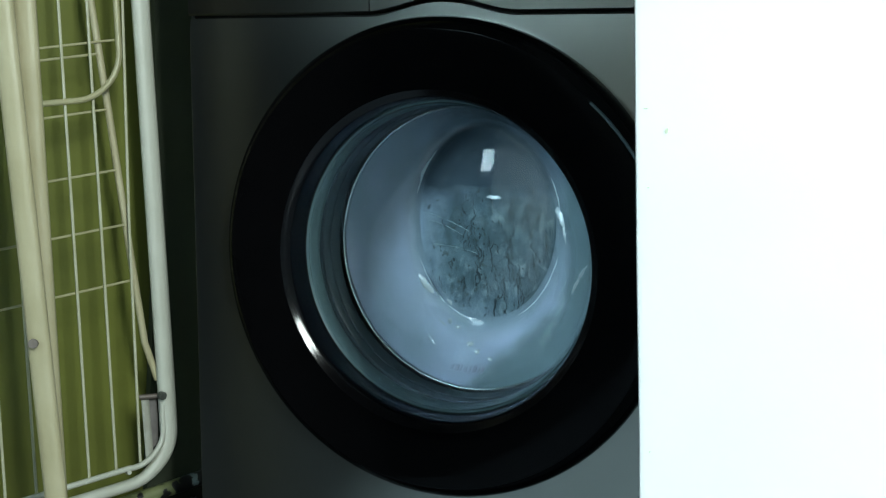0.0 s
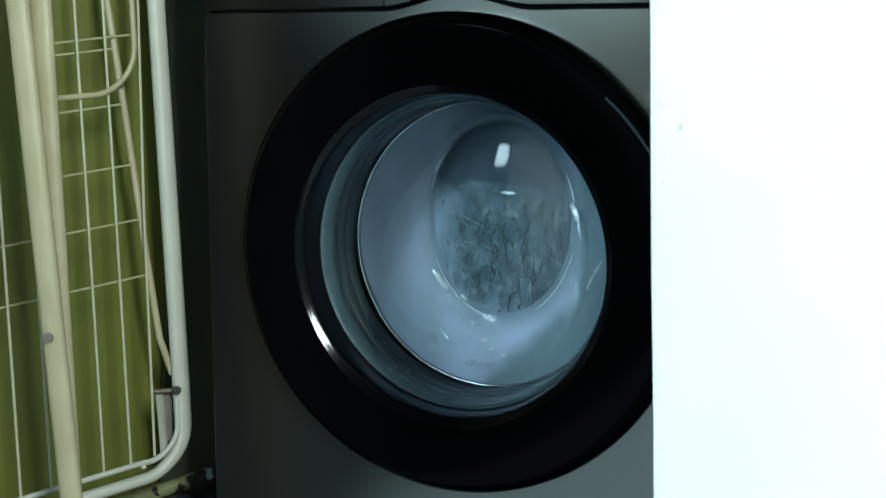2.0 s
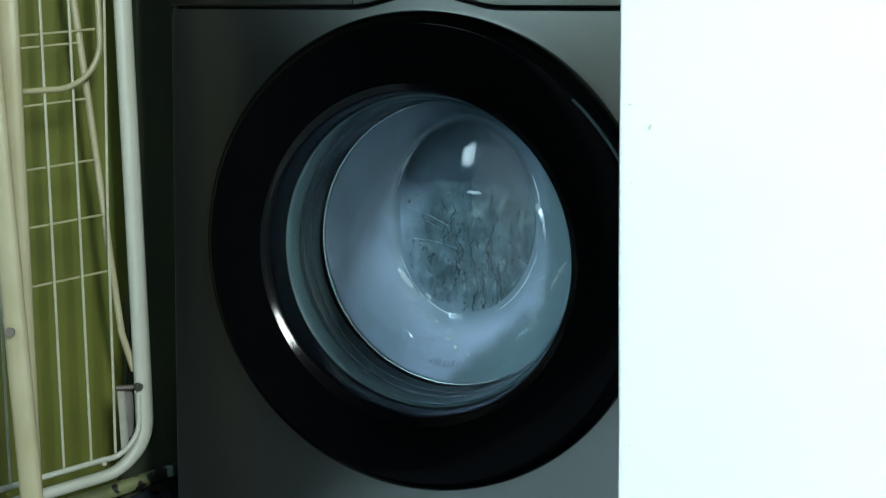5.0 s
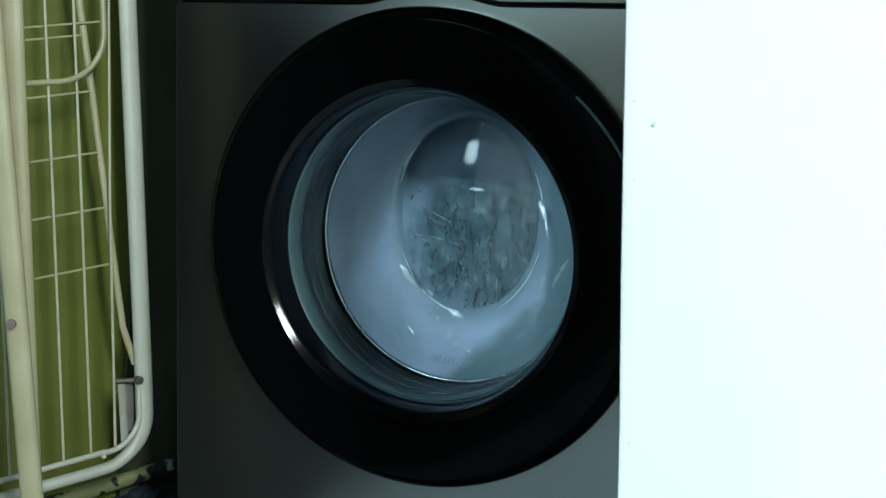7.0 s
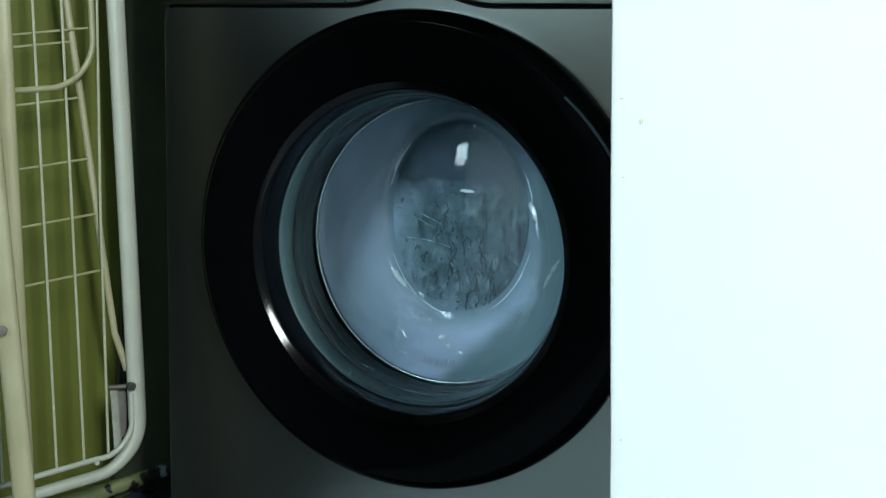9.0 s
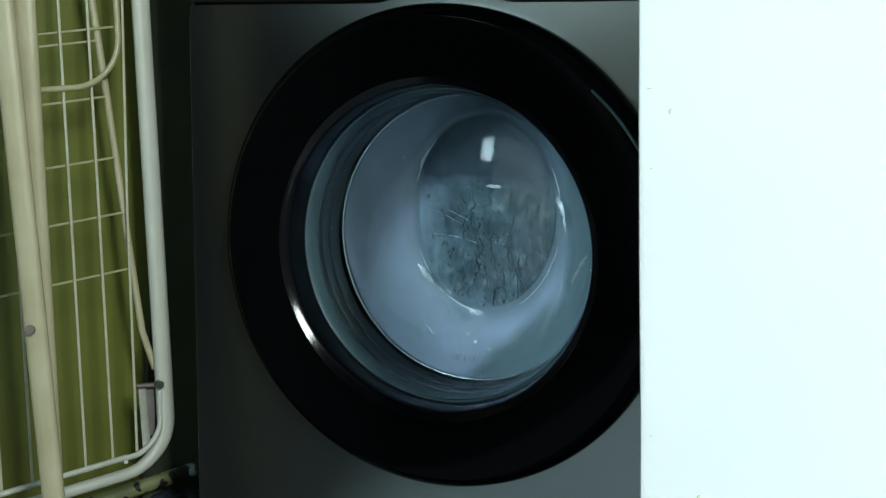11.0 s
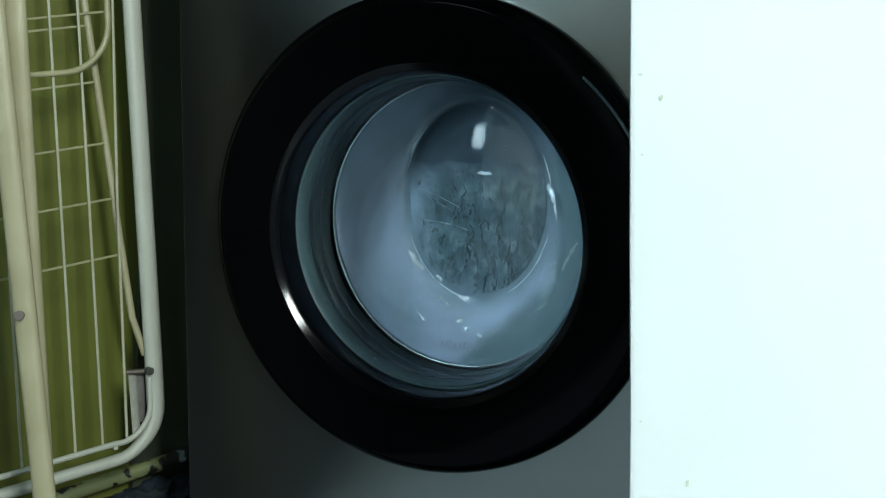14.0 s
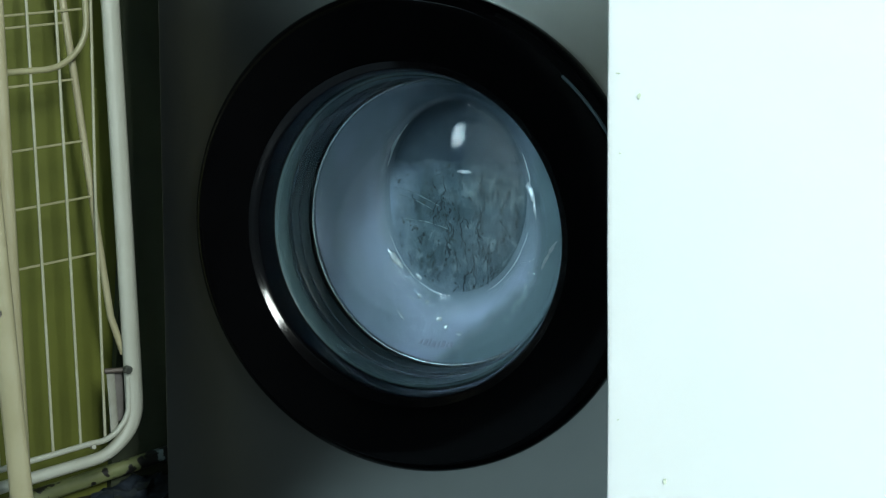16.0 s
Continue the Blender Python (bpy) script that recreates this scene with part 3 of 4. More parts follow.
def washing_machine():
    wm = tagged(empty("washing_machine", (0, 0, DOOR_Z)), "silver grey front-loading washing machine with a large black door", "washing machine")
    part("front_panel", front_sheet(), M["silver"], wm, "silver grey painted front sheet", smooth=30)
    bm = bmesh.new()
    for lo, hi in (((-HALF, 0.006, -0.40), (-HALF + 0.004, DEPTH, 0.43)), ((HALF - 0.004, 0.006, -0.40), (HALF, DEPTH, 0.43)),
                   ((-HALF, DEPTH, -0.40), (HALF, DEPTH + 0.004, 0.43)), ((-HALF, 0.006, -0.404), (HALF, DEPTH, -0.40))):
        add_box(bm, lo, hi)
    part("cabinet", bm, M["silver"], wm)
    part("top_cover", box((-HALF, -0.002, 0.405), (HALF, DEPTH + 0.004, 0.43), 0.004), M["panel_grey"], wm)
    part("kick_plate", box((-HALF + 0.004, 0.004, -0.40), (HALF - 0.004, 0.018, -0.362), 0.002), M["silver"], wm)
    for x in (-0.25, 0.25):
        for y in (0.05, 0.43):
            part("foot", lathe_up(x, y), M["black"], wm)
    part("control_panel", strip(lambda x: 0.404, lambda x: seam_line(x) + 0.0022, -0.0785, HALF - 0.001, -0.002, 0.02), M["panel_grey"], wm,
         "darker grey control panel", smooth=30)
    part("detergent_drawer", strip(lambda x: 0.404, lambda x: seam_line(x) + 0.0022, -HALF + 0.001, -0.0797, -0.002, 0.02), M["panel_grey"], wm, smooth=30)
    part("seam_backing", box((-HALF + 0.004, 0.012, SEAM - 0.01), (HALF - 0.004, 0.019, SEAM + 0.03)), M["seam"], wm)
    door(wm)
    part("gasket", lathe([(0.012, 0.176), (0.012, 0.1606), (0.030, 0.1612), (0.0345, 0.1600), (0.0385, 0.1592), (0.0425, 0.1606), (0.0465, 0.1650), (0.0500, 0.1652), (0.0540, 0.1606), (0.0580, 0.1596),
                          (0.0620, 0.1612), (0.0655, 0.1665), (0.0700, 0.1668), (0.0745, 0.1615), (0.0780, 0.1598), (0.084, 0.166), (0.090, 0.195)]), M["rubber"], wm, "dark ribbed rubber door gasket", smooth=50)
    part("drum_lip", lathe([(0.0835, 0.1600), (0.0825, 0.1580), (0.0835, 0.1562), (0.0865, 0.1560), (0.092, 0.160), (0.094, 0.20)]), M["steel"], wm,
         "polished steel rim of the drum", smooth=60)
    part("drum", lathe([(0.094, 0.20), (0.10, 0.225), (0.12, 0.235), (0.25, 0.235), (0.268, 0.22), (0.272, 0.10), (0.268, 0.0)]), M["drum"], wm,
         "dark steel drum", smooth=40)
    return wm


def lathe_up(x, y):
    bm = bmesh.new()
    bmesh.ops.create_cone(bm, cap_ends=True, segments=20, radius1=0.022, radius2=0.016, depth=0.016)
    for v in bm.verts:
        v.co += Vector((x, y, -0.412))
    return bm


def door(wm):
    d = part("door", lathe([(0.010, 0.2405), (-0.004, 0.2422), (-0.0120, 0.2420), (-0.0190, 0.2402), (-0.0252, 0.2362), (-0.0292, 0.2312), (-0.0306, 0.2293), (-0.03095, 0.2288), (-0.0310, 0.2284),
                            (-0.0307, 0.2150), (-0.0302, 0.2000), (-0.0297, 0.1870), (-0.0292, 0.1800), (-0.0287, 0.1750), (-0.0281, 0.1712), (-0.012, 0.1700), (0.012, 0.1700), (0.012, 0.1800), (0.010, 0.2405)], 160),
             M["black"], wm, "wide glossy black plastic door ring", smooth=50)
    part("inner_bevel", lathe([(-0.0120, 0.1698), (-0.0281, 0.1711), (-0.0276, 0.1706), (-0.0254, 0.1678), (-0.0230, 0.1651), (-0.0219, 0.1639), (-0.0205, 0.1630),
                               (-0.0140, 0.1613), (0.000, 0.1604), (0.006, 0.1600), (0.012, 0.1600), (0.012, 0.1698)], 160), M["bevel"], d, "polished black bevel round the glass", smooth=50)
    part("glass_flange", lathe([(0.0062, 0.1598), (0.0080, 0.1578), (0.0105, 0.1572), (0.018, 0.1570), (0.024, 0.1572), (0.028, 0.1580), (0.031, 0.1600)]), M["teal_rubber"], d, "pale blue-green glass flange", smooth=60)
    # bowl: tapers to an oval, slightly domed end that sits a little high
    part("glass_bowl", bowl_surface(), M["glass"], d, "clear domed door glass with window reflections", smooth=80).visible_shadow = False
    for k, (a, w) in enumerate(((-98, 0.5), (-95.6, 0.8), (-93.8, 0.4), (-91.2, 0.7), (-89.0, 0.4), (-86.6, 0.8), (-84.4, 0.35), (-82.5, 0.6))):
        bm = bmesh.new()
        quad = []
        for da, (y, rx, rz, cz) in ((-w, BOWL[4]), (w, BOWL[4]), (w, BOWL[5]), (-w, BOWL[5])):
            f = 0.30 + 0.05 * (k % 3) if (y, rx) == BOWL[5][:2] else 0.0
            y0, x0, z0, c0 = BOWL[4]
            q = radians(a + da)
            rx, rz, cz, y = x0 + (rx - x0) * f - 0.001, z0 + (rz - z0) * f - 0.001, c0 + (cz - c0) * f, y0 + (y - y0) * f - 0.0006
            quad.append((Vector((rx * math.cos(q), y, cz + rz * math.sin(q)))))
        lo = [bm.verts.new(p) for p in quad]
        hi = [bm.verts.new(p + Vector((0, -0.0004, 0.0004))) for p in quad]
        bm.faces.new(lo[::-1])
        bm.faces.new(hi)
        for n in range(4):
            bm.faces.new((lo[n], lo[(n + 1) % 4], hi[(n + 1) % 4], hi[n]))
        part("print_mark", bm, M["print"], d, "faint grey print mark")
    bm = bmesh.new()
    pts = []
    for a in range(6, 48, 3):
        r = 0.2275 + min(0.0105, 0.00032 * max(0, 44 - abs(a - 2)))
        pts.append((r * math.cos(radians(a)), -0.0300, r * math.sin(radians(a))))
    add_tube(bm, pts, 0.0030, 0.006, 10, across=(0, 1, 0))
    # the grip edge carries its highlight streak as a paler colour
    part("door_handle", bm, M["grip"], d, "grip edge of the door, coloured pale for its highlight", smooth=60)
    return d


# rings of the bowl: depth, half width, half height, middle height
BOWL = [(0.0068, 0.1568, 0.1568, 0.0), (0.016, 0.1552, 0.1552, 0.0), (0.030, 0.1532, 0.1538, 0.0005), (0.050, 0.1450, 0.1480, 0.002), (0.070, 0.1320, 0.1400, 0.006), (0.088, 0.1170, 0.1300, 0.012),
        (0.102, 0.1010, 0.1200, 0.018), (0.110, 0.0900, 0.1130, 0.022), (0.1140, 0.0840, 0.1070, 0.023), (0.1140, 0.0800, 0.1030, 0.0235), (0.1115, 0.0730, 0.0950, 0.024),
        (0.1065, 0.0600, 0.0780, 0.024), (0.1030, 0.0460, 0.0600, 0.024), (0.1002, 0.0300, 0.0390, 0.024), (0.0990, 0.0150, 0.0195, 0.024), (0.0986, 0.0040, 0.0052, 0.024)]


def bowl_surface(thick=0.007):
    """A closed glass shell: the near face, the far face and the rim that joins them."""
    bm = bmesh.new()
    n = 128
    near, far = [], []
    for (y, rx, rz, cz) in BOWL:
        near.append([bm.verts.new((rx * math.cos(2 * math.pi * k / n), y, cz + rz * math.sin(2 * math.pi * k / n))) for k in range(n)])
        far.append([bm.verts.new(((rx + thick * 0.6) * math.cos(2 * math.pi * k / n), y + thick, cz + (rz + thick * 0.6) * math.sin(2 * math.pi * k / n))) for k in range(n)])
    rings = near[::-1] + far
    for a, b in zip(rings, rings[1:]):
        for k in range(n):
            j = (k + 1) % n
            bm.faces.new((a[k], b[k], b[j], a[j]))
    bm.faces.new(near[-1])
    bm.faces.new(far[-1])
    return bm


def suds_face(x, z):
    """Depth of the dirty suds' uneven face."""
    p = Vector((x, 0.1285, z))
    out = math.hypot(x / 0.0835, (z - 0.023) / 0.1075)
    calm = max(0.12, min(1.0, (1.0 - out) * 5))
    return p.y + calm * (0.0028 * noise.noise(p * 32) + 0.0014 * noise.noise(p * 90)) + (0.012 if out > 1.06 else 0.0)


def suds():
    """Foam that fills the drum round the bowl; at the bowl's end it stands to a ragged level, and above it the drum is dark."""
    foam = tagged(empty("soap_suds", (0, 0, DOOR_Z)), "pale blue-grey wet soap suds pressed on the door glass", "suds")
    bm = bmesh.new()
    n, m = 160, 26
    rings = []
    for i in range(m):
        f = i / (m - 1)
        y = 0.090 + 0.038 * math.sin(f * math.pi / 2)
        rx, rz, cz = 0.1575 - 0.076 * f, 0.1575 - 0.052 * f, 0.023 * f
        ring = []
        for k in range(n):
            a = 2 * math.pi * k / n
            p = Vector((rx * math.cos(a), y, cz + rz * math.sin(a)))
            p.y += (1 - 0.8 * f) * (0.0022 * noise.noise(p * 28) + 0.0008 * noise.noise(p * 95))
            ring.append(bm.verts.new(p))
        rings.append(ring)
    for a, b in zip(rings, rings[1:]):
        for k in range(n):
            j = (k + 1) % n
            bm.faces.new((a[k], b[k], b[j], a[j]))
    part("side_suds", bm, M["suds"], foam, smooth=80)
    bm = bmesh.new()
    nx, nz = 70, 70
    grid = []
    for i in range(nx + 1):
        x = -0.094 + 0.188 * i / nx
        level = 0.0625 + 0.05 * (x + 0.0) + 0.0035 * noise.noise(Vector((x * 45, 3.1, 0))) + 0.002 * noise.noise(Vector((x * 130, 1.1, 0)))
        col = []
        for k in range(nz + 1):
            z = -0.096 + (level + 0.096) * k / nz
            p = Vector((x, suds_face(x, z), z))
            col.append(bm.verts.new(p))
        grid.append(col)
    for a, b in zip(grid, grid[1:]):
        for k in range(len(a) - 1):
            bm.faces.new((a[k], a[k + 1], b[k + 1], b[k]))
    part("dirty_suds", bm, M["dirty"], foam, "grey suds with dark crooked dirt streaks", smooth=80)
    # sheet added behind the glass in place of the dark drum interior
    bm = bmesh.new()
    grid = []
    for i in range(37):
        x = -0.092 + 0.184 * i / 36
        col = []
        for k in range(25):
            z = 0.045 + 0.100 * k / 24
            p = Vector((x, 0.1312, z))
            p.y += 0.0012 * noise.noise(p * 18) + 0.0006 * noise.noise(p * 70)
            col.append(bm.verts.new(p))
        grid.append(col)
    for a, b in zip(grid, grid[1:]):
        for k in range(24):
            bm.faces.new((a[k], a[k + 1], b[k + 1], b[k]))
    part("dark_drum_sheet", bm, M["shade_tone"], foam, "dark blue-grey sheet standing for the unlit drum above the suds", smooth=80)
    # dirt that has run down the suds in crooked, branching trails
    rnd = random.Random(11)
    bm = bmesh.new()

    def trail(x, z, length, half, lean=0.0, depth=0):
        pts, at = [], 0.0
        while at < length and math.hypot((x - 0.008) / 0.082, (z + 0.015) / 0.088) < 1.0 and z < 0.056 + 0.05 * x:
            pts.append((x, z))
            lean = 0.62 * lean + rnd.gauss(0.0, 0.40)
            step = 0.0015
            x, z, at = x + step * math.sin(lean), z - step * math.cos(lean), at + step
            if depth < 2 and rnd.random() < 0.07:
                trail(x, z, length * rnd.uniform(0.2, 0.5), half * 0.75, lean + rnd.choice((-1.1, 1.1)), depth + 1)
        if len(pts) < 4:
            return
        rings = []
        for i, (px, pz) in enumerate(pts):
            qx, qz = pts[min(i + 1, len(pts) - 1)][0] - pts[max(i - 1, 0)][0], pts[min(i + 1, len(pts) - 1)][1] - pts[max(i - 1, 0)][1]
            far = math.hypot(qx, qz) or 1.0
            w = 0.92 * half * (0.35 + 0.9 * abs(noise.noise(Vector((px * 210, pz * 210, half * 5000)))) * 1.6) * min(1.0, 0.25 + 4 * min(i, len(pts) - 1 - i) / len(pts))
            side = Vector((qz / far, 0, -qx / far)) * w
            mid = Vector((px, suds_face(px, pz) - 0.0004, pz))
            rings.append([bm.verts.new(mid - side), bm.verts.new(mid + Vector((0, -0.0004, 0))), bm.verts.new(mid + side)])
        for p, q in zip(rings, rings[1:]):
            for k in range(2):
                bm.faces.new((p[k], p[k + 1], q[k + 1], q[k]))
    for x, z, length, half in ((0.048, 0.048, 0.030, 0.0012), (0.055, 0.010, 0.040, 0.0011), (-0.0176, 0.046, 0.060, 0.0011), (0.0301, 0.054, 0.034, 0.0018), (0.020, 0.046, 0.050, 0.0010), (0.0077, 0.004, 0.055, 0.0016), (-0.004, -0.008, 0.045, 0.0017),
                               (0.0595, 0.036, 0.016, 0.0017), (0.028, 0.010, 0.060, 0.0013), (0.020, -0.035, 0.055, 0.0013), (0.036, -0.020, 0.050, 0.0014), (-0.014, -0.020, 0.030, 0.0015)):
        trail(x, z, length, half)
    for k in range(44):
        x, z = rnd.gauss(0.016, 0.032), rnd.gauss(-0.012, 0.034)
        trail(x, z, rnd.uniform(0.006, 0.030), rnd.uniform(0.0004, 0.0011), rnd.uniform(-0.6, 0.6), 1)
    for k in range(110):
        x, z = rnd.gauss(0.012, 0.040), rnd.gauss(-0.018, 0.042)
        if math.hypot((x - 0.008) / 0.082, (z + 0.018) / 0.086) < 1.0 and z < 0.052:
            size = rnd.uniform(0.0005, 0.0013) * (1.5 if rnd.random() < 0.15 else 1.0)
            for v in bmesh.ops.create_icosphere(bm, subdivisions=1, radius=1.0)["verts"]:
                q = v.co * (1 + 0.4 * noise.noise(v.co * 1.4 + Vector((x, 0, z)) * 300))
                v.co = Vector((x + q.x * size, suds_face(x, z) - 0.0004 + q.y * size * 0.3, z + q.z * size * 1.5))
    tagged(part("dirt_trails", bm, M["dirt"], foam, "dark crooked trails of dirt in the suds", smooth=70), kind="stuff")
    # thin pale lines across the patch, built for the drying rack's reflection in the glass
    for x0, z0, x1, z1, half in ((-0.0763, 0.0310, -0.0217, 0.0125, 0.0007), (-0.0700, 0.0215, -0.0290, 0.0080, 0.0005), (-0.0640, -0.0045, -0.0095, -0.0125, 0.0006)):
        bm = bmesh.new()
        rings = []
        for i in range(25):
            f = i / 24
            x, z = x0 + (x1 - x0) * f, z0 + (z1 - z0) * f + 0.0022 * math.sin(math.pi * f)
            w = half * max(0.1, 0.6 + 1.6 * noise.noise(Vector((x * 260, z0 * 90, 0.5))))
            y = suds_face(x, z) - 0.0012
            rings.append([bm.verts.new(q) for q in ((x, y + 0.0008, z - w), (x, y, z), (x, y + 0.0008, z + w))])
        for p, q in zip(rings, rings[1:]):
            for k in range(2):
                bm.faces.new((p[k], p[k + 1], q[k + 1], q[k]))
        part("rack_reflection", bm, M["rack_reflection"], foam, "thin pale line standing for the rack's reflection", smooth=70)
    # pale lenses added as window glints on the near glass: both ends and half width
    for p0, p1, half in (((-0.0758, 0.1104, -0.0375), (-0.0584, 0.1118, -0.0595), 0.0042), ((-0.0430, 0.1140, -0.0632), (-0.0366, 0.1140, -0.0700), 0.0026),
                         ((-0.0362, 0.1068, -0.0840), (-0.0350, 0.1068, -0.0900), 0.0028), ((-0.0280, 0.1060, -0.0912), (-0.0232, 0.1060, -0.0932), 0.0023),
                         ((-0.0102, 0.0964, -0.1062), (-0.0048, 0.0964, -0.1100), 0.0034), ((0.0000, 0.0908, -0.1132), (0.0060, 0.0908, -0.1162), 0.0027), ((0.0180, 0.0844, -0.1178), (0.0236, 0.0844, -0.1206), 0.0024),
                         ((-0.0542, 0.0894, -0.1013), (-0.0434, 0.0862, -0.1105), 0.0015), ((-0.0480, 0.1040, -0.0860), (-0.0390, 0.1040, -0.0920), 0.0009),
                         ((0.0846, 0.1122, 0.0463), (0.0949, 0.1064, 0.0243), 0.0038), ((0.0935, 0.1070, 0.0260), (0.0975, 0.1045, 0.0080), 0.0016),
                         ((0.1112, 0.0835, -0.0413), (0.1215, 0.0790, -0.0205), 0.0017), ((0.1190, 0.0800, -0.0250), (0.1328, 0.0680, -0.0067), 0.0022), ((0.0085, 0.1000, 0.0546), (0.0262, 0.1002, 0.0540), 0.0021)):
        bm = bmesh.new()
        p0, p1 = Vector(p0), Vector(p1)
        t = (p1 - p0).normalized()
        here = (p0 + p1) / 2 + Vector((0, 0, DOOR_Z))
        # turned halfway between the eye and the narrow window, so it shines
        crown = ((Vector((0.482, -1.108, 0.613)) - here).normalized() + (Vector((-0.83, -2.36, 1.66)) - here).normalized()).normalized()
        up = (crown - t * crown.dot(t)).normalized()
        side = t.cross(up)
        n, rings = 14, []
        for i in range(n + 1):
            f = i / n
            mid = p0.lerp(p1, f) + up * (0.0003 + 0.045 * (p1 - p0).length * math.sin(math.pi * f))
            wob = noise.noise(mid * 420)
            w = half * max(0.06, math.sin(math.pi * f) ** 0.6) * (0.85 + 0.55 * wob)
            mid += side * half * 0.5 * noise.noise(mid * 260 + Vector((7, 0, 0)))
            rings.append([bm.verts.new(mid + side * w * math.cos(q) + up * 0.12 * w * math.sin(q)) for q in (math.pi * k / 6 for k in range(7))])
        for p, q in zip(rings, rings[1:]):
            for k in range(6):
                bm.faces.new((p[k], p[k + 1], q[k + 1], q[k]))
        part("glint_lens", bm, M["glint"], foam, "small bright lens set as a window glint on the glass", smooth=70)
    # pale arcs built as highlights along the edge of the bowl's end: from, to, half width
    for a0, a1, w in ((204, 236, 0.0016), (238, 262, 0.0010), (296, 344, 0.0013), (134, 164, 0.0017), (6, 30, 0.0014)):
        bm = bmesh.new()
        n = max(6, (a1 - a0) // 2)
        rings = []
        for i in range(n + 1):
            a = radians(a0 + (a1 - a0) * i / n)
            wob = noise.noise(Vector((a * 9, w * 900, 0)))
            half = w * max(0.08, math.sin(math.pi * i / n) ** 0.6) * (0.75 + 0.6 * wob)
            mid = Vector((0.0885 * math.cos(a), 0.1266, 0.0215 + 0.1115 * math.sin(a))) * (1 + 0.012 * wob)
            mid.y = 0.1268
            out = Vector((math.cos(a), 0, math.sin(a)))
            rings.append([bm.verts.new(mid + out * half * math.cos(q) + Vector((0, -0.45 * half * math.sin(q), 0))) for q in (math.pi * k / 5 for k in range(6))])
        for p, q in zip(rings, rings[1:]):
            for k in range(5):
                bm.faces.new((p[k], p[k + 1], q[k + 1], q[k]))
        part("edge_highlight", bm, M["edge_glint"], foam, "thin pale arc built as a highlight on the bowl's edge", smooth=80)
    return foam


washing_machine()
suds()


# ---------------------------------------------------------------- the drying rack
RACK_LEAN = 0.07


def on_rack(s, z, off=0.0):
    """A point in the rack's leaning plane: s along it, z over the door axis, off in front of it."""
    return OUT * (-0.423 - RACK_LEAN * (z + 0.218) + off) + ALONG * s + Vector((0, 0, z + DOOR_Z))


def arc(cs, cz, r, a0, a1, n=10):
    return [(cs + r * math.cos(radians(a0 + (a1 - a0) * i / n)), cz + r * math.sin(radians(a0 + (a1 - a0) * i / n))) for i in range(n + 1)]


def drying_rack():
    rack = tagged(empty("drying_rack", on_rack(-0.25, -0.33)), "folded white enamelled clothes drying rack leaning on the green wall", "drying rack")
    inv = Matrix.Translation(-rack.location)

    def bar(name, pts, w, d=None, mat="enamel", steps=10, label="", across=OUT):
        bm = tube([inv @ p for p in pts], w, d, steps, across=across)
        return part(name, bm, M[mat], rack, label, smooth=50)
    # outer frame: down one side, round two corners, up the other
    s1, s0, zb, r = -0.1222, -0.56, -0.3150, 0.056
    def dip(s):
        return -0.105 * max(0.0, s1 - 0.020 - s)
    path = [(s1 - 0.009 * (z + 0.19), z) for z in (0.62, 0.4, 0.2, 0.0, -0.2)]
    width = [0.0220] * len(path)
    for i in range(11):
        q, f = radians(-9.0 * i), min(1.0, i / 8)
        path.append((s1 - r + (r + 0.004 * f) * math.cos(q), zb + r + (r + 0.004 * f) * math.sin(q)))
        width.append(0.0220 - 0.008 * f)
    path += [(-0.3, zb - 0.004), (-0.4, zb - 0.004)] + arc(s0 + r, zb + r, r + 0.004, 270, 180) + [(s0, z) for z in (-0.1, 0.1, 0.3)] + [(s0, 0.62)]
    width += [0.014] * (len(path) - len(width))
    bar("outer_frame", [on_rack(s, z + dip(s) * (z < -0.15)) for s, z in path], width, 0.016, steps=14)
    inner = []
    for i in range(11):
        q, gap = radians(-9.0 * i), 0.0085 + 0.0100 * (i / 10) ** 1.5
        inner.append((s1 - r + (r - gap) * math.cos(q), zb + r + (r - gap) * math.sin(q)))
    inner = [(s1 - 0.0080, -0.225)] + inner + [(-0.25, zb + 0.0185), (-0.4, zb + 0.0185), (-0.55, zb + 0.0185)]
    bar("bottom_rail", [on_rack(s, z + dip(s), 0.004) for s, z in inner], 0.0070)
    bar("stud", [on_rack(-0.1790, zb + 0.0125 + dip(-0.1790), 0.0), on_rack(-0.1790, zb + 0.0145 + dip(-0.1790), 0.007)], 0.0055, label="small white stud on the rail")
    for s in (-0.365, -0.328, -0.292, -0.2605, -0.228, -0.194):
        bar("wire", [on_rack(s, zb + 0.016 + dip(s), 0.003), on_rack(s, 0.0, 0.004), on_rack(s, 0.60, 0.003)], 0.0036, mat="wire", steps=8)
    bar("wire", [on_rack(-0.163, zb + 0.02, 0.003), on_rack(-0.159, 0.0, 0.004), on_rack(-0.150, 0.27, 0.003), on_rack(-0.146, 0.60, 0.003)], 0.0036, mat="wire", steps=8)
    for z, e in ((0.222, -0.160), (0.205, -0.184), (0.139, -0.176), (0.066, -0.168), (-0.001, -0.162), (-0.070, -0.158)):
        bar("cross_wire", [on_rack(s, z - 0.12 * (e - s), -0.004) for s in ((e, -0.26, -0.40, -0.55) if z < 0 else (e, -0.22, -0.29))], 0.0030, mat="old_wire", steps=8)
    # folded wing: rounded wire loop and the slanting leg
    loop = [(-0.156, 0.60), (-0.159, 0.265)] + arc(-0.159 - 0.060, 0.21, 0.060, 0, -90, 12) + [(-0.26, 0.147), (-0.29, 0.146)]
    bar("wing_loop", [on_rack(s, z, 0.006) for s, z in loop], 0.0072, mat="old_wire")
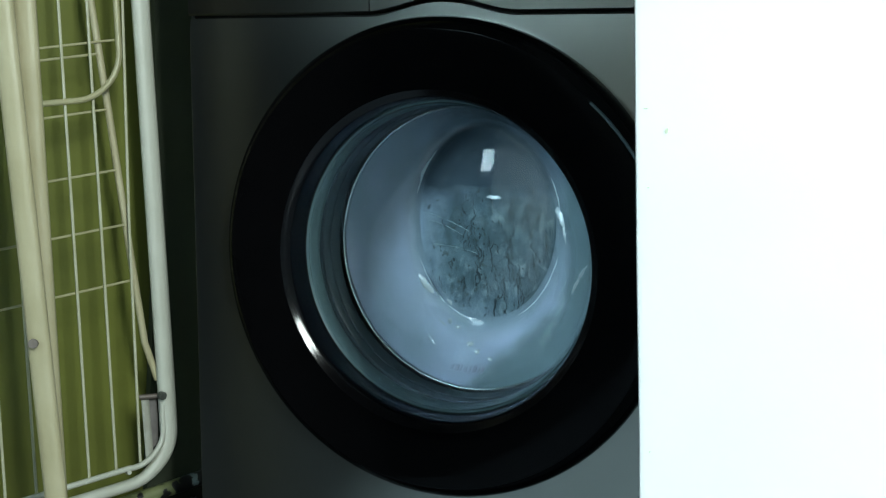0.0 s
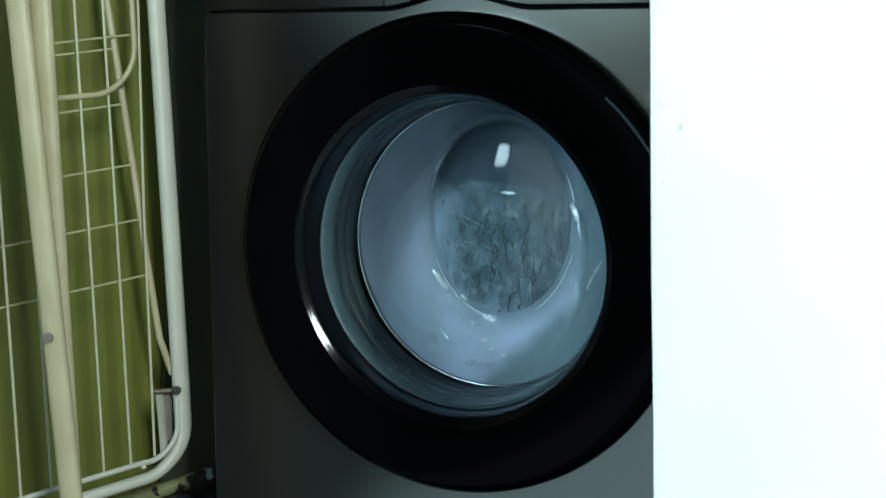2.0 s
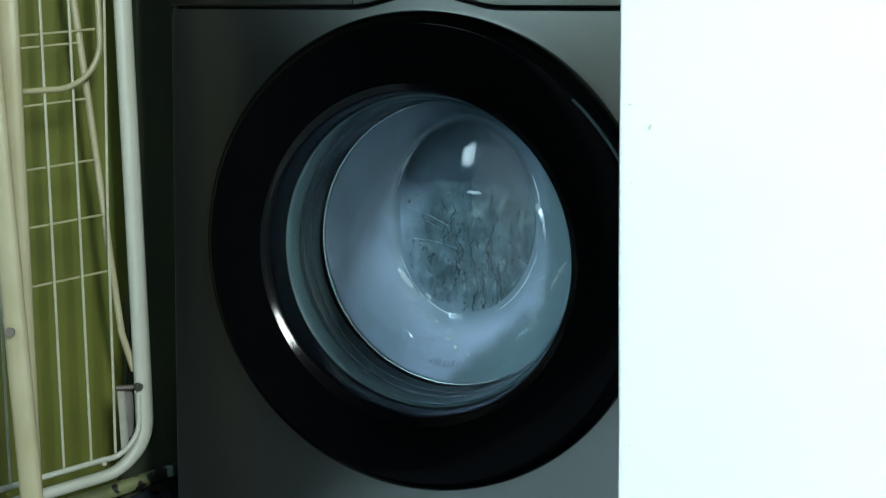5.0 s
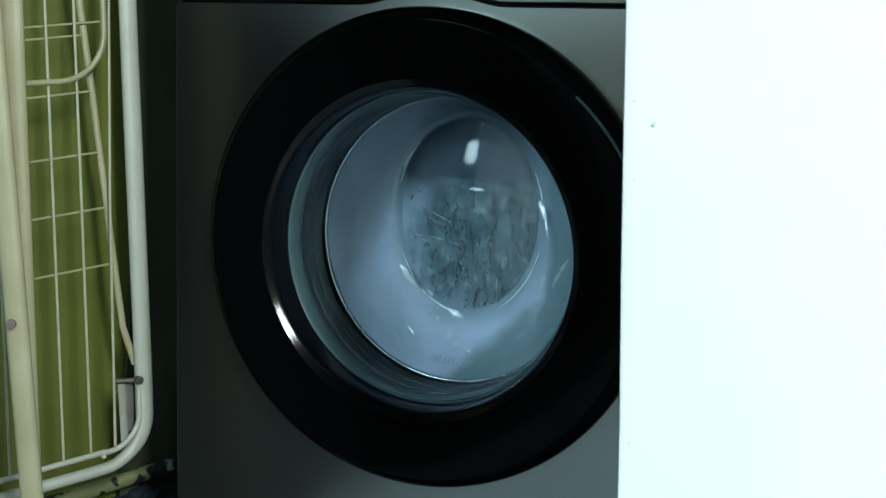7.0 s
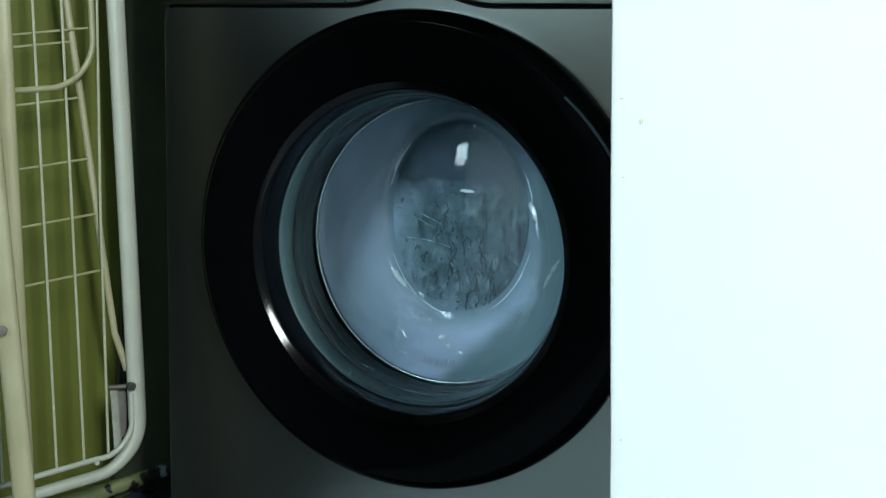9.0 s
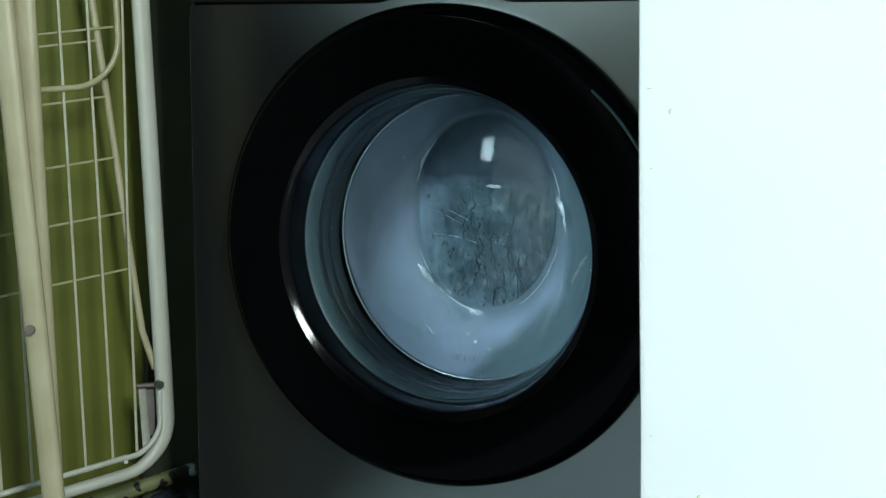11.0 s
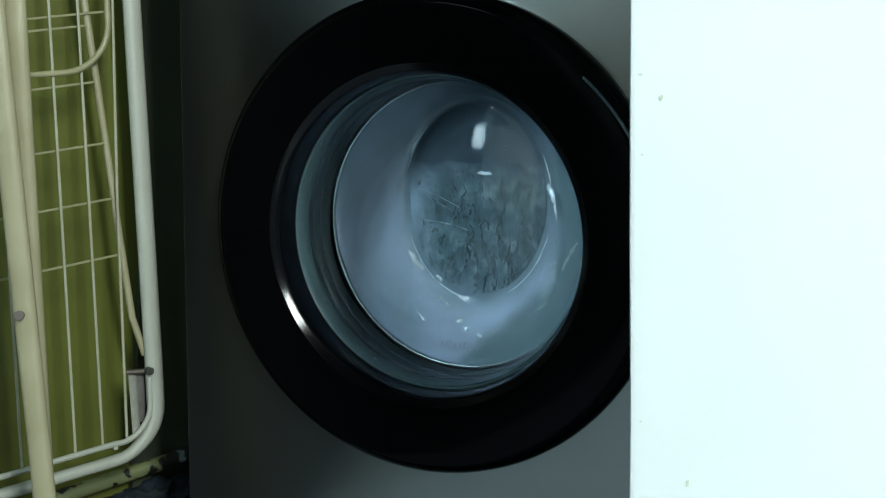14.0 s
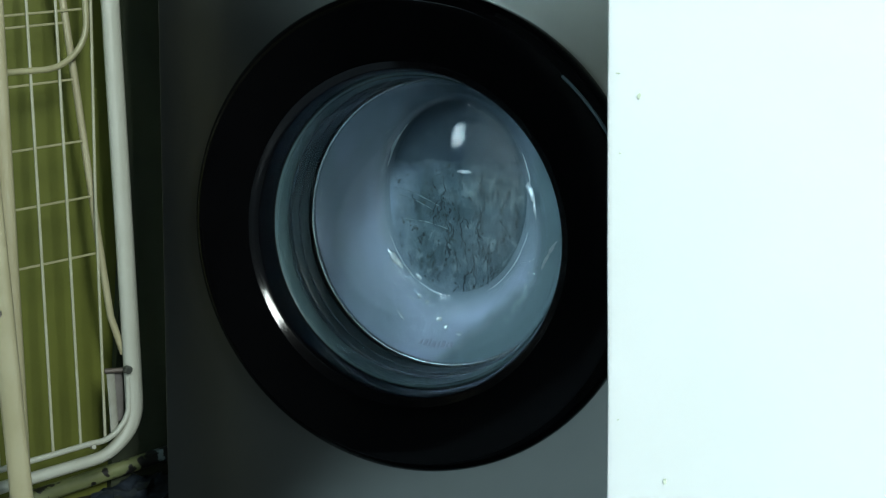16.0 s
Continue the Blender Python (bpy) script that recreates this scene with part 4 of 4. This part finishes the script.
    bar("slanting_leg", [on_rack(s, z, -0.010) for s, z in ((-0.210, 0.60), (-0.184, 0.265), (-0.171, 0.139), (-0.154, -0.043), (-0.143, -0.15), (-0.129, -0.199))], 0.0085, mat="cream")
    bar("pivot_plate", [on_rack(-0.1470, -0.219, -0.010), on_rack(-0.1462, -0.25, -0.010), on_rack(-0.1452, -0.300, -0.010)], 0.0105, 0.004, mat="pale_plate", label="pale enamelled pivot plate")
    bar("backing_plate", [on_rack(-0.1370, -0.219, -0.013), on_rack(-0.1368, -0.25, -0.013), on_rack(-0.1385, -0.284, -0.013)], 0.0125, 0.003, mat="plate", label="dull grey steel backing plate")
    bar("pivot_rod", [on_rack(-0.155, -0.2175, -0.008), on_rack(-0.129, -0.2175, 0.000)], 0.0065, mat="zinc")
    bar("screw", [on_rack(-0.1325, -0.2150, 0.006), on_rack(-0.1315, -0.2150, 0.0125)], 0.0098, mat="bolt", label="dull zinc screw head")
    # crossed front legs
    a = [Vector((-0.3775, -0.19, 0.252)), Vector((-0.338, -0.19, -0.249))]
    up = (a[0] - a[1]) / 0.501
    z0 = Vector((0, 0, DOOR_Z))
    bar("front_leg", [a[1] - up * 0.165 + z0, a[1] + z0, (a[0] + a[1]) / 2 + z0, a[0] + z0, a[0] + up * 0.35 + z0], 0.0225, 0.012, steps=14, across=(0.45, -0.9, 0), mat="cream")
    b = [Vector((-0.3695, -0.168, 0.252)), Vector((-0.3565, -0.170, -0.249))]
    up2 = (b[0] - b[1]) / 0.501
    bar("front_leg", [b[1] - up2 * 0.165 + z0, b[1] + z0, (b[0] + b[1]) / 2 + z0, b[0] + z0, b[0] + up2 * 0.35 + z0], 0.0225, 0.012, steps=14, across=(0.45, -0.9, 0), mat="cream")
    q = Vector((-0.3510, -0.198, -0.0780)) + z0
    bar("bolt", [q, q + Vector((0.003, -0.0045, 0.001))], 0.0092, mat="zinc", label="dull zinc bolt head")
    return rack


drying_rack()


# ---------------------------------------------------------------- along the foot of the green wall
def wall_pipe():
    bm = bmesh.new()
    pts = []
    for i in range(25):
        s = -0.75 + 1.1 * i / 24
        pts.append(on_wall(s, 0.028, DOOR_Z - 0.3675 + 0.132 * s))
    add_tube(bm, pts, 0.020, 0.020, 14)
    return tagged(finish("water_pipe", bm, M["pipe"], 50), "thin pipe along the wall, yellow-green paint chipped dark", "pipe")


wall_pipe()


def crumpled_bag(at, sx, sy, sz, seed):
    """A crumpled sheet of plastic lying on the floor."""
    bm = bmesh.new()
    bmesh.ops.create_icosphere(bm, subdivisions=4, radius=1.0)
    off = Vector((seed * 7.3, seed * 3.1, 0.4))
    for v in bm.verts:
        p = v.co.copy()
        ridge = 1.0 - abs(noise.noise(p * 2.3 + off)) * 1.5
        k = 0.62 + 0.38 * ridge + 0.16 * noise.noise(p * 6 + off)
        v.co = Vector((p.x * sx * k, p.y * sy * k, max(0.0, (p.z + 0.35) * sz * k)))
    ob = finish("plastic_bag", bm, M["bag"], 55)
    ob.location = at
    return tagged(ob, "crumpled grey-blue plastic bag on the floor by the wall", "bag")


crumpled_bag((-0.462, 0.170, 0.0), 0.062, 0.085, 0.022, 1)


def gap_shade_sheet():
    """A dark sheet added for the shade in the gap between the wall and the washing machine."""
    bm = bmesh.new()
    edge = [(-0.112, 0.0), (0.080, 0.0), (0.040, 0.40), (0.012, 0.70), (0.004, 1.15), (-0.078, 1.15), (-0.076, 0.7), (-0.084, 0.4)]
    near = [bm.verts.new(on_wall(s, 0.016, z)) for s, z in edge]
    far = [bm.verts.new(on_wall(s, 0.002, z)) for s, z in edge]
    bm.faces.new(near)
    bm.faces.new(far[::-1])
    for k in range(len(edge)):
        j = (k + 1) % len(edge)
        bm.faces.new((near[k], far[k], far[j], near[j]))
    return tagged(finish("board", bm, M["gap_shade"]), "dark sheet standing for the shade in the gap beside the machine", "board")


gap_shade_sheet()


def motions():
    walk(cam, [(t, eye_pose(x, y, z, yaw, tilt, lean)) for t, x, y, z, yaw, tilt, lean in PATH],
         [(0.0, -0.09, 6220, 5.2), (2.0, -0.11, 6220, 5.2), (4.0, -0.15, 6170, 4.6), (7.0, -0.19, 6150, 4.3), (11.0, -0.32, 6290, 6), (16.0, -0.32, 6290, 5.6)])


motions()
